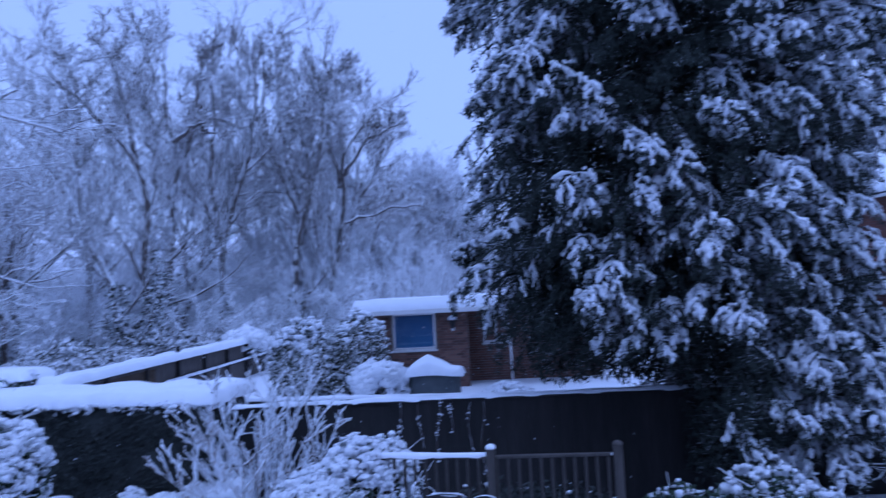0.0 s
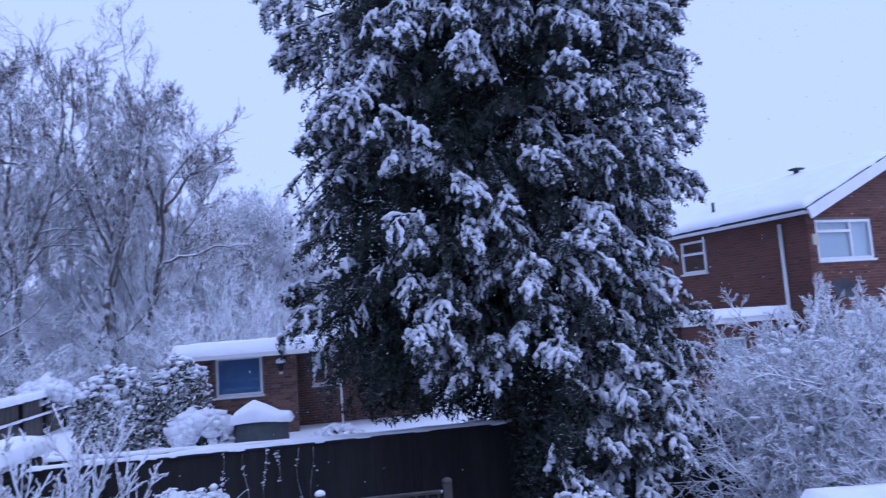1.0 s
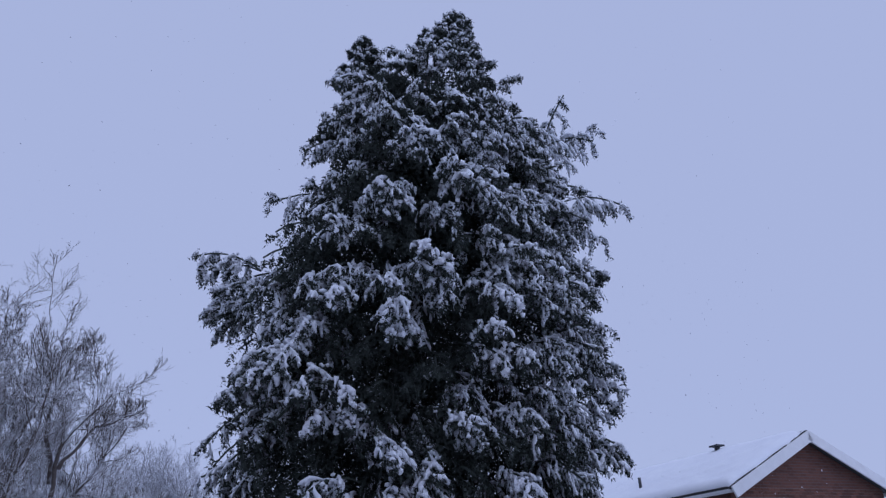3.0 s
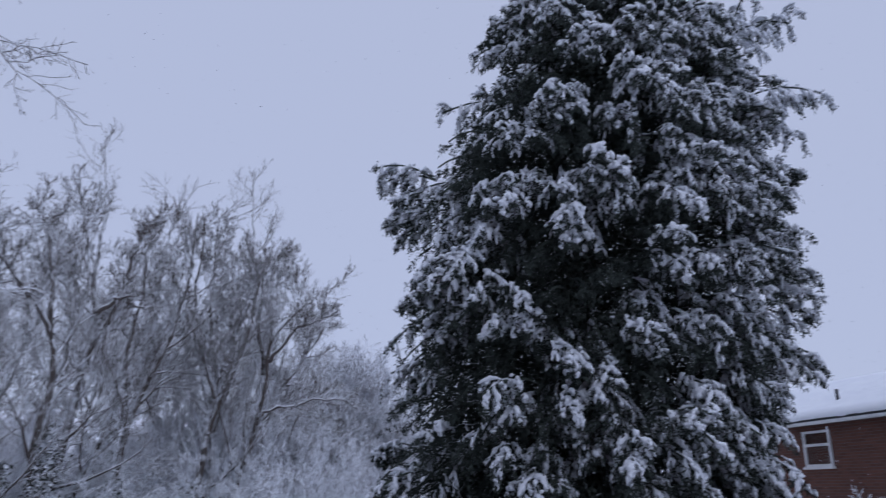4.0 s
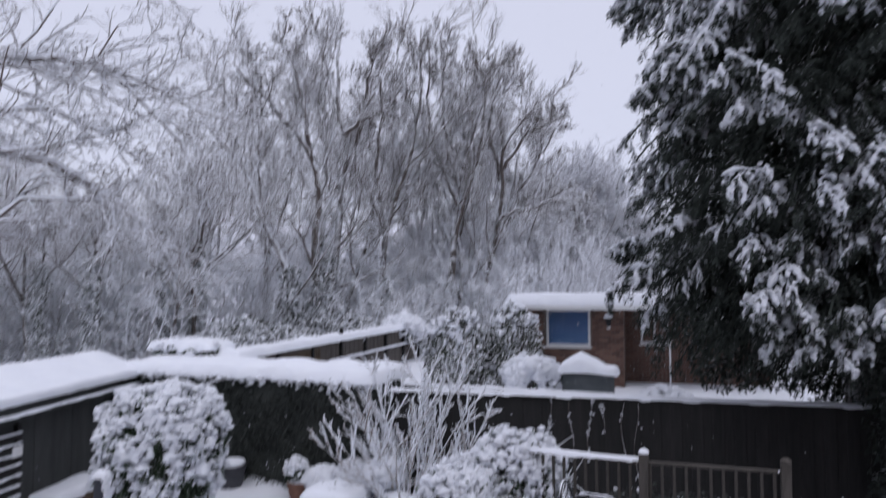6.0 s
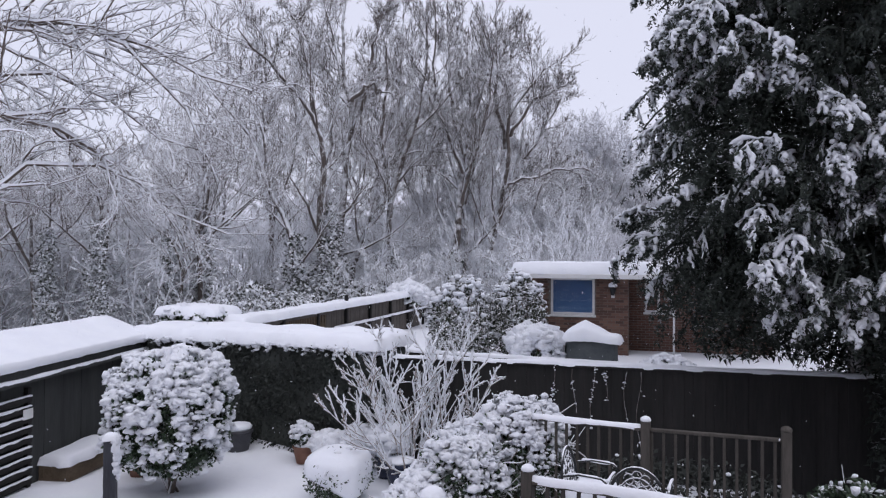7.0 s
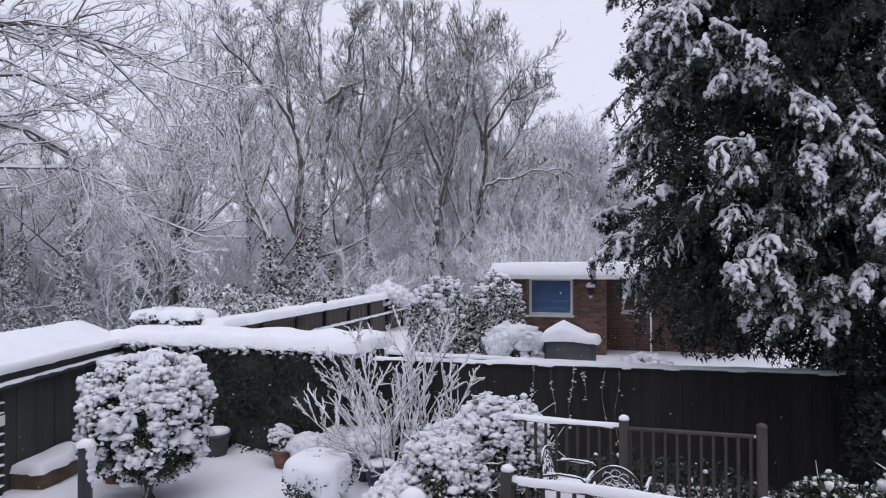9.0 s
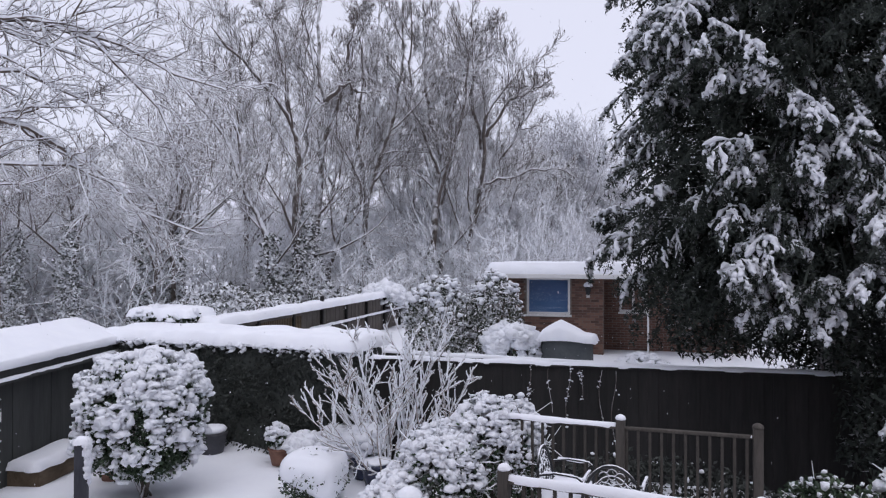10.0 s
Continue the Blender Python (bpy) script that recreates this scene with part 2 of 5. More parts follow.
def snow_sheet(w, d, h, nx, ny, seed, edge=0.06, amp=0.03):
    """A rounded slab of lying snow over a w by d rectangle, from z = 0 up to about h, with a soft, uneven rim."""
    bm = bmesh.new()
    off = Vector((seed * 7.3, seed * 3.1, 0))
    g = [[None] * (ny + 1) for _ in range(nx + 1)]
    for i in range(nx + 1):
        for j in range(ny + 1):
            x, y = (i / nx - 0.5) * w, (j / ny - 0.5) * d
            e = min(w / 2 - abs(x), d / 2 - abs(y)) / max(edge, 1e-6)
            e = min(1.0, e)
            z = h * math.sqrt(max(0.0, 1 - (1 - e) ** 2))
            z += amp * noise.noise(Vector((x * 2.1, y * 2.1, 0)) + off) * (0.3 + 0.7 * e)
            wob = (1 - e) * edge * 0.6
            x += wob * noise.noise(Vector((x * 3, y * 3, 5)) + off)
            y += wob * noise.noise(Vector((x * 3, y * 3, 9)) + off)
            g[i][j] = bm.verts.new((x, y, z))
    for i in range(nx):
        for j in range(ny):
            bm.faces.new((g[i][j], g[i + 1][j], g[i + 1][j + 1], g[i][j + 1]))
    rim = [g[i][0] for i in range(nx + 1)] + [g[nx][j] for j in range(1, ny + 1)] + [g[i][ny] for i in range(nx - 1, -1, -1)] + [g[0][j] for j in range(ny - 1, 0, -1)]
    low = [bm.verts.new((v.co.x, v.co.y, -0.01 - 0.03 * abs(noise.noise(v.co * 4 + off)))) for v in rim]
    for k in range(len(rim)):
        q = (k + 1) % len(rim)
        bm.faces.new((rim[k], low[k], low[q], rim[q]))
    return bm


def tubes(P, Rad, sides):
    """Tapered tubes along many lines at once: P is lines x points x 3, Rad lines x points."""
    B, S, _ = P.shape
    T = np.empty_like(P)
    T[:, 1:-1] = P[:, 2:] - P[:, :-2]
    T[:, 0], T[:, -1] = P[:, 1] - P[:, 0], P[:, -1] - P[:, -2]
    T /= np.linalg.norm(T, axis=2, keepdims=True) + 1e-9
    ref = np.where(np.abs(T[:, :, 2:3]) > 0.9, np.array([1.0, 0, 0]), np.array([0, 0, 1.0]))
    U = np.cross(T, ref)
    U /= np.linalg.norm(U, axis=2, keepdims=True) + 1e-9
    V = np.cross(T, U)
    a = np.arange(sides) * 2 * np.pi / sides + np.pi / 6
    ring = U[:, :, None, :] * np.cos(a)[None, None, :, None] + V[:, :, None, :] * np.sin(a)[None, None, :, None]
    verts = (P[:, :, None, :] + ring * Rad[:, :, None, None]).reshape(-1, 3)
    b, s, k = np.meshgrid(np.arange(B), np.arange(S - 1), np.arange(sides), indexing="ij")
    i0 = (b * S + s) * sides
    k2 = (k + 1) % sides
    faces = np.stack([i0 + k, i0 + k2, i0 + sides + k2, i0 + sides + k], -1).reshape(-1, 4)
    return verts, faces


def joined(chunks):
    vs, fs, n = [], [], 0
    for v, f in chunks:
        vs.append(v)
        fs.extend((f + n).tolist())
        n += len(v)
    return np.concatenate(vs), fs


def sprout(rng, P, Rad, per, ratio, angle, S, up, wob, lo=0.25, thin=0.52, flat=1.0, tip=0.25, fade=0.6):
    """Side branches on lines P: per on each line, curving towards up."""
    B, N, _ = P.shape
    L = np.linalg.norm(np.diff(P, axis=1), axis=2).sum(1)
    pi = np.repeat(np.arange(B), per)
    n = len(pi)
    u = np.clip(lo + (1 - lo) * (np.tile(np.arange(per), B) + rng.random(n)) / per, 0, 0.995)
    f = u * (N - 1)
    i = f.astype(int)
    w = (f - i)[:, None]
    start = P[pi, i] * (1 - w) + P[pi, i + 1] * w
    d = P[pi, i + 1] - P[pi, i]
    d /= np.linalg.norm(d, axis=1, keepdims=True) + 1e-9
    r0 = (Rad[pi, i] * (1 - w[:, 0]) + Rad[pi, i + 1] * w[:, 0]) * thin
    q = rng.normal(size=(n, 3))
    q[:, 2] *= flat
    q -= d * (q * d).sum(1, keepdims=True)
    q /= np.linalg.norm(q, axis=1, keepdims=True) + 1e-9
    a = np.radians(angle * rng.uniform(0.65, 1.3, n))[:, None]
    d = d * np.cos(a) + q * np.sin(a)
    length = L[pi] * ratio * rng.uniform(0.55, 1.15, n) * (1.15 - fade * u)
    out = np.empty((n, S + 1, 3))
    out[:, 0] = start
    for s in range(S):
        d = d + np.array([0, 0, up]) / S + rng.normal(size=(n, 3)) * wob
        d /= np.linalg.norm(d, axis=1, keepdims=True)
        out[:, s + 1] = out[:, s] + d * (length / S)[:, None]
    rad = r0[:, None] * np.linspace(1, tip, S + 1)[None]
    return out, rad


def bare_tree(name, seed, height, r, stems=1, spread=0.25, levels=((15, 0.42, 42, 7, 0.55), (8, 0.45, 45, 5, 0.4), (7, 0.5, 45, 3, 0.3), (6, 0.55, 42, 2, 0.25)),
              lo=0.3, twig=M_twig, bark=M_bark, min_r=0.006, lean=0.0, wob=0.17):
    """A leafless tree at the origin: an Empty with a trunk and a crown of branches."""
    rng = np.random.default_rng(seed)
    S = 12
    P, Rd = np.empty((stems, S + 1, 3)), np.empty((stems, S + 1))
    for k in range(stems):
        a = 2 * math.pi * (k + rng.random()) / stems
        h = height * (1 if k == 0 else rng.uniform(0.75, 0.98))
        sp = spread * (1 if stems < 6 else rng.uniform(0.1, 1.25))
        d = np.array([math.cos(a) * sp + lean, math.sin(a) * sp, 1.0])
        p = np.array([math.cos(a) * r * (stems > 1) * 1.2, math.sin(a) * r * (stems > 1) * 1.2, -0.2])
        P[k, 0] = p
        for s in range(S):
            d = d + rng.normal(size=3) * np.array([0.07, 0.07, 0.0]) * (1 if stems < 6 else 2.2 if stems < 15 else 1.1)
            d[:2] *= 0.95
            p = p + d / np.linalg.norm(d) * h / S
            P[k, s + 1] = p
        Rd[k] = r * (1 if k == 0 else 0.8) * np.linspace(1, 0.1, S + 1) ** 0.8
        Rd[k, 0] *= 1.35
    ob = new(name)
    tagged(raw_part("trunk", *tubes(P, Rd, 8), bark, ob), kind="stuff" if stems > 1 else "")
    chunks, cur = [], (P, Rd)
    for k, (per, ratio, ang, seg, up) in enumerate(levels):
        cur = sprout(rng, cur[0], cur[1], per, ratio, ang, seg, up, wob + 0.04 * k, lo if k == 0 else 0.2)
        cur = (cur[0], np.maximum(cur[1], min_r * (1.5, 1.1, 0.8, 0.55)[k]))
        chunks.append(tubes(*cur, (5, 4, 3, 3, 3)[k]))
    raw_part("crown", *joined(chunks), twig, ob)
    return ob


def forked_tree(name, seed, height, r, limbs, fork, angle, levels, twig=M_twig, bark=M_bark, min_r=0.006, trunk_bow=0.05):
    """A leafless tree at the origin whose trunk forks low into crooked, rising limbs under one rounded crown."""
    rng = np.random.default_rng(seed)
    T = np.zeros((1, 9, 3))
    p, d = np.array([0.0, 0.0, -0.2]), np.array([rng.normal(0, 0.06), rng.normal(0, 0.06), 1.0])
    for s in range(9):
        T[0, s] = p
        d = d + rng.normal(0, trunk_bow, 3) * np.array([1, 1, 0])
        p = p + d / np.linalg.norm(d) * height * (fork + 0.2) / 8
    TR = (r * np.linspace(1.0, 0.5, 9))[None].copy()
    TR[0, 0] *= 1.35
    S = 10
    P, Rd = np.empty((limbs, S + 1, 3)), np.empty((limbs, S + 1))
    for k in range(limbs):
        u = 1.0 if k == 0 else fork / (fork + 0.2) + rng.uniform(-0.12, 0.2)
        f = min(u, 0.999) * 8
        i = int(f)
        p = T[0, i] * (1 - f + i) + T[0, i + 1] * (f - i)
        az = 2.4 * k + rng.normal(0, 0.3)
        tilt = radians(8 if k == 0 else angle * rng.uniform(0.6, 1.25))
        d = np.array([math.cos(az) * math.sin(tilt), math.sin(az) * math.sin(tilt), math.cos(tilt)])
        reach = (height - p[2]) * rng.uniform(0.92, 1.12) * (1 + 0.12 * math.sin(tilt))
        P[k, 0] = p
        for s in range(S):
            d = d + np.array([0, 0, 0.05]) + rng.normal(0, 0.16, 3) * np.array([1, 1, 0.5])
            d /= np.linalg.norm(d)
            p = p + d * reach / S
            P[k, s + 1] = p
        Rd[k] = r * rng.uniform(0.38, 0.62) * np.linspace(1, 0.1, S + 1) ** 0.8
    ob = new(name)
    raw_part("trunk", *joined([tubes(T, TR, 9), tubes(P, Rd, 7)]), bark, ob)
    chunks, cur = [], (P, Rd)
    for k, (per, ratio, ang, seg, up) in enumerate(levels):
        cur = sprout(rng, cur[0], cur[1], per, ratio, ang, seg, up, 0.17 + 0.05 * k, 0.2, fade=(0.45, 0.3, 0.4, 0.6)[k])
        cur = (cur[0], np.maximum(cur[1], min_r * (1.6, 1.1, 0.8, 0.6)[k]))
        chunks.append(tubes(*cur, (5, 4, 3, 3)[k]))
    raw_part("crown", *joined(chunks), twig, ob)
    return ob


def leaves(rng, pts, size, droop=0.3, aspect=0.5):
    """Small folded leaves, two triangles pairs each, at the given points."""
    n = len(pts)
    a = rng.normal(size=(n, 3))
    a[:, 2] -= droop
    a /= np.linalg.norm(a, axis=1, keepdims=True)
    b = np.cross(a, rng.normal(size=(n, 3)))
    b /= np.linalg.norm(b, axis=1, keepdims=True) + 1e-9
    c = np.cross(a, b)
    s = (size * rng.uniform(0.6, 1.3, n))[:, None]
    v = np.stack([pts, pts + a * s * 0.5 + b * s * aspect * 0.5 + c * s * 0.12, pts + a * s, pts + a * s * 0.5 - b * s * aspect * 0.5 + c * s * 0.12], 1).reshape(-1, 3)
    i = np.arange(n)[:, None] * 4
    return v, np.concatenate([i + np.array([0, 1, 2]), i + np.array([0, 2, 3])])


def blades(rng, pts, size, droop=0.9, aspect=0.3):
    """Single pointed scale sprays, hanging from the given points."""
    n = len(pts)
    a = rng.normal(size=(n, 3))
    a[:, 2] -= droop
    a /= np.linalg.norm(a, axis=1, keepdims=True)
    b = np.cross(a, rng.normal(size=(n, 3)))
    b /= np.linalg.norm(b, axis=1, keepdims=True) + 1e-9
    s = (size * rng.uniform(0.6, 1.4, n))[:, None]
    v = np.stack([pts - b * s * aspect * 0.5, pts + a * s, pts + b * s * aspect * 0.5], 1).reshape(-1, 3)
    return v, np.arange(n * 3).reshape(-1, 3)


_t = (1 + 5 ** 0.5) / 2
ICO_V = np.array([(-1, _t, 0), (1, _t, 0), (-1, -_t, 0), (1, -_t, 0), (0, -1, _t), (0, 1, _t), (0, -1, -_t), (0, 1, -_t), (_t, 0, -1), (_t, 0, 1), (-_t, 0, -1), (-_t, 0, 1)]) / (1 + _t * _t) ** 0.5
ICO_F = np.array([(0, 11, 5), (0, 5, 1), (0, 1, 7), (0, 7, 10), (0, 10, 11), (1, 5, 9), (5, 11, 4), (11, 10, 2), (10, 7, 6), (7, 1, 8),
                  (3, 9, 4), (3, 4, 2), (3, 2, 6), (3, 6, 8), (3, 8, 9), (4, 9, 5), (2, 4, 11), (6, 2, 10), (8, 6, 7), (9, 8, 1)])


def finer(v, f):
    """One step of splitting a triangle ball."""
    new_v, seen, out = [tuple(p) for p in v], {}, []

    def mid(i, j):
        k = (min(i, j), max(i, j))
        if k not in seen:
            p = (np.array(new_v[i]) + np.array(new_v[j])) / 2
            seen[k] = len(new_v)
            new_v.append(tuple(p / np.linalg.norm(p)))
        return seen[k]
    for a, b, c in f.tolist():
        x, y, z = mid(a, b), mid(b, c), mid(c, a)
        out += [(a, x, z), (b, y, x), (c, z, y), (x, y, z)]
    return np.array(new_v), np.array(out)


ICO2_V, ICO2_F = finer(ICO_V, ICO_F)


def clumps(rng, pts, size, squash=0.7, rough=0.35, fine=False):
    """Uneven lumps of snow at the given points."""
    V, F = (ICO2_V, ICO2_F) if fine else (ICO_V, ICO_F)
    n = len(pts)
    s = (np.asarray(size) * rng.uniform(0.55, 1.35, n))[:, None]
    sc = s * rng.uniform(0.55, 1.5, (n, 3)) * np.array([1, 1, squash])
    v = V[None] * (1 + rough * (rng.random((n, len(V), 1)) - 0.5)) * sc[:, None, :]
    v = v + pts[:, None, :]
    f = F[None] + (np.arange(n) * len(V))[:, None, None]
    return v.reshape(-1, 3), f.reshape(-1, 3)


def bearing(az, el, d):
    """The point that lies d metres off, az degrees to the right of north and el degrees up from the eye."""
    a = radians(az)
    return np.array([d * math.sin(a), d * math.cos(a), EYE[2] + d * math.tan(radians(el))])


# ---- ground: one snow sheet, with the neighbour's plot 0.7 m higher behind the boundary ----
def ground_height(x, y):
    z = 0.0
    if y > 12.35 and x > -9.6:
        z = 0.7 * min(1.0, (y - 12.35) / 0.5) + 0.2 * min(1.0, max(0.0, (y - 17.0) / 3.5))
    if y > 33:
        z -= 0.7 * min(1.0, (y - 33) / 12) if x > -9.6 else 0
    return z + 0.05 * noise.noise(Vector((x * 0.5, y * 0.5, 0))) + 0.02 * noise.noise(Vector((x * 1.7, y * 1.7, 3)))


def grid_line(marks):
    return np.concatenate([np.arange(a, b, s) for a, b, s in marks])


gx = grid_line([(-900, -80, 80), (-80, -20, 4), (-20, 20, 0.5), (20, 80, 4), (80, 901, 80)])
gy = grid_line([(-300, -10, 40), (-10, 5, 2.5), (5, 16, 0.25), (16, 40, 1.5), (40, 100, 6), (100, 1001, 90)])
gv = [(x, y, ground_height(x, y)) for x in gx for y in gy]
ny_ = len(gy)
gf = [(i * ny_ + j, (i + 1) * ny_ + j, (i + 1) * ny_ + j + 1, i * ny_ + j + 1) for i in range(len(gx) - 1) for j in range(ny_ - 1)]
tagged(raw_part("ground", gv, gf, M_snow_ground), "smooth fresh snow lying over lawn and beds", "ground", kind="structure")

# ---- the viewer's own house wall behind the camera ----
own = part("wall_south", box((-7, -0.9, 0), (6, -0.6, 6)), M_brick_red)
tagged(own, "plain red brick house wall behind the window", "wall", kind="structure")


# ---- boundary fence with snow along its top ----
fence = thing("garden_fence", (0, 12.2, 0), "tall dark-stained board fence with snow along its capping rail", "fence")
for k in range(78):
    x = -4.24 + k * 0.16
    part("board", box((x - 0.012, -0.012 + 0.012 * (k % 2), 0.02), (x + 0.165, 0.012 + 0.012 * (k % 2), 1.84), 0.004), M_wood_dark, fence)
for k in range(7):
    x = -4.2 + k * 1.92
    part("post", box((x - 0.05, 0.03, 0), (x + 0.05, 0.13, 1.88), 0.006), M_wood_dark, fence)
part("capping_rail", box((-4.25, -0.05, 1.84), (8.3, 0.14, 1.875), 0.006), M_wood_dark, fence)
sn = part("snow_ridge", snow_sheet(12.5, 0.17, 0.055, 160, 6, 3, 0.06, 0.035), M_snow, fence, "thin ridge of snow", True)
sn.location = (2.0, 0.04, 1.875)


# ---- evergreen hedge with a thick snow cap ----
def hedge(name, a, b, depth, height, label, seed, n_leaf=9000, cap=0.3):
    rng = np.random.default_rng(seed)
    a, b = np.array(a, float), np.array(b, float)
    L = np.linalg.norm(b - a)
    turn = math.degrees(math.atan2(b[1] - a[1], b[0] - a[0]))
    ob = thing(name, (*((a + b) / 2), 0), label, "hedge", turn=turn)
    part("core", box((-L / 2 + 0.1, -depth / 2 + 0.1, 0), (L / 2 - 0.1, depth / 2 - 0.1, height - 0.1), 0.05), M_leaf_hedge, ob)
    pts = np.stack([rng.uniform(-L / 2, L / 2, n_leaf), -depth / 2 + np.abs(rng.normal(0, 0.06, n_leaf)), rng.uniform(0.02, height, n_leaf)], 1)
    pts[:, 1] += 0.08 * np.sin(pts[:, 0] * 3.1) * np.sin(pts[:, 2] * 4.3)
    raw_part("leaves", *leaves(rng, pts, np.full(n_leaf, 0.085), 0.6), M_leaf_hedge, ob, smooth=False)
    s = part("snow_cap", snow_sheet(L + 0.1, depth + 0.12, cap, int(L * 14), 16, seed, 0.22, 0.09), M_snow, ob, "thick soft cap of snow", True)
    s.location = (0, 0, height - 0.03)
    k = int(L * 60)
    pts = np.stack([rng.uniform(-L / 2, L / 2, k), np.full(k, -depth / 2) + rng.normal(0, 0.03, k), height - 0.0 - np.abs(rng.normal(0, 0.07, k))], 1)
    tagged(raw_part("snow_fringe", *clumps(rng, pts, np.full(k, 0.045)), M_snow_clump, ob), kind="stuff")
    return ob


hedge("boundary_hedge", (-10.0, 13.3), (-4.3, 12.67), 1.35, 2.04, "clipped dark evergreen hedge under a thick snow cap", 5, cap=0.24)

# ---- garden shed with a snow-covered pent roof ----
shed = thing("garden_shed", (-9.38, 9.46, 0), "dark timber garden shed with thick snow on its sloping roof", "shed", turn=10.6)
for k in range(15):
    part("board", box((-0.02, -4.5 + k * 0.52, 0), (0.02 + 0.006 * (k % 2), -4.5 + k * 0.52 + 0.51, 1.95), 0.004), M_wood_shed, shed)
part("rear_wall", box((-0.8, 3.24, 0), (-0.02, 3.3, 1.97), 0.004), M_wood_shed, shed)
roof_ = part("roof", box((-0.85, -4.6, 0), (0.2, 3.45, 0.05), 0.01), M_felt, shed)
roof_.matrix_basis = pose(0.0, 0, 1.98, 0, 21, 0)
sn = part("roof_snow", snow_sheet(1.12, 8.1, 0.12, 24, 60, 8, 0.05, 0.025), M_snow, shed, "thick smooth snow", True)
sn.matrix_basis = pose(-0.29, -0.57, 2.14, 0, 21, 0)
part("fascia", box((0.12, -4.5, 1.77), (0.15, 3.4, 1.93), 0.006), M_wood_shed, shed)
part("gutter", box((0.15, -4.5, 1.70), (0.24, 3.4, 1.77), 0.02), M_wood_shed, shed)
sn = part("gutter_snow", snow_sheet(0.1, 7.8, 0.03, 4, 60, 4, 0.04, 0.02), M_snow, shed, "line of snow", True)
sn.location = (0.195, -0.55, 1.77)

# ---- windows ----
def window(name, w, h, parent, at, bars=(), sash=None, pane_mat=None, turn=0.0, sill=True, depth=0.09):
    """A white framed window in the local x-z plane, facing local -y; at is the lower left corner."""
    ob = new(name)
    ob.parent = parent
    ob.matrix_basis = pose(*at, 0, 0, turn)
    f = 0.065
    fr = bmesh.new()
    for lo, hi in (((0, -0.03, 0), (f, depth, h)), ((w - f, -0.03, 0), (w, depth, h)), ((f, -0.03, h - f), (w - f, depth, h)), ((f, -0.03, 0), (w - f, depth, f))):
        block(fr, lo, hi, 0.008)
    for kind, p, q0, q1 in bars:
        if kind == "v":
            block(fr, (p * w - 0.035, -0.03, max(f, q0 * h)), (p * w + 0.035, depth, min(h - f, q1 * h)), 0.006)
        else:
            block(fr, (max(f, q0 * w), -0.025, p * h - 0.035), (min(w - f, q1 * w), depth, p * h + 0.035), 0.006)
    part("window_frame", fr, M_white, ob)
    part("pane", box((f, 0.02, f), (w - f, 0.028, h - f)), M_glass, ob).visible_shadow = False
    # a coloured sheet close behind the pane
    part("pane_backing", box((f, 0.045, f), (w - f, 0.055, h - f)), pane_mat or M_curtain, ob)
    if sill:
        part("sill", box((-0.04, -0.09, -0.06), (w + 0.04, depth, -0.002), 0.01), M_white, ob)
    return ob


def wall_with_hole(w, h, t, holes):
    """A wall in the x-z plane with rectangular openings (x0, z0, x1, z1)."""
    bm = bmesh.new()
    xs = sorted({0, w, *[v for q in holes for v in (q[0], q[2])]})
    zs = sorted({0, h, *[v for q in holes for v in (q[1], q[3])]})
    for a, b in zip(xs, xs[1:]):
        for c, d in zip(zs, zs[1:]):
            m = ((a + b) / 2, (c + d) / 2)
            if not any(q[0] < m[0] < q[2] and q[1] < m[1] < q[3] for q in holes):
                block(bm, (a, 0, c), (b, t, d))
    bmesh.ops.remove_doubles(bm, verts=bm.verts, dist=0.0005)
    return bm


# ---- flat-roofed brick annexe behind the fence ----
annexe = thing("brick_annexe", (-3.3, 20.9, 0.6), "single-storey orange-brown brick annexe with deep snow on its flat roof", "house")
part("wall", wall_with_hole(3.05, 2.5, 0.25, [(0.86, 1.42, 2.11, 2.48)]), M_mortar, annexe)
part("wall", box((3.05, 1.2, 0), (7.0, 1.45, 2.5)), M_brick, annexe)
part("wall", box((2.8, 0.25, 0), (3.05, 1.2, 2.5)), M_brick, annexe)
part("wall", box((0.0, 0.25, 0), (0.25, 4.5, 2.5)), M_brick, annexe)
def bricks(parent, w, z0, z1, holes, mat, rest=None, near=None, lift=0.004):
    """Courses of stretcher bond standing proud of a wall's front, whole pieces as parts; rest: those outside near, joined."""
    L_, H_, gap = 0.215, 0.065, 0.01
    kinds, joined_bm, row = {}, bmesh.new(), 0
    z = z0
    while z + H_ <= z1:
        x = -0.1125 * (row % 2)
        while x < w:
            a, b_ = max(x, 0.0), min(x + L_, w)
            for h in holes:
                if z + H_ > h[1] and z < h[3] and b_ > h[0] and a < h[2]:
                    if a < h[0]:
                        b_ = h[0] - 0.004
                    elif b_ > h[2]:
                        a = h[2] + 0.004
                    else:
                        a = b_
            if b_ - a > 0.03:
                if near is None or (near[0] <= a <= near[2] and near[1] <= z <= near[3]):
                    key = round(b_ - a, 2)
                    if key not in kinds:
                        kinds[key] = part("brick", box((0, -0.012, 0), (key, 0.006, H_)), mat, parent)
                        o_ = kinds[key]
                    else:
                        o_ = new("brick", kinds[key].data)
                        o_.parent = parent
                    o_.location = (a, -lift, z)
                else:
                    block(joined_bm, (a, -0.012 - lift, z), (b_, 0.002, z + H_))
            x += L_ + gap
        z += H_ + gap
        row += 1
    if joined_bm.verts:
        tagged(part("brickwork", joined_bm, rest, parent, "courses of dark red brick"), kind="stuff")
    else:
        joined_bm.free()


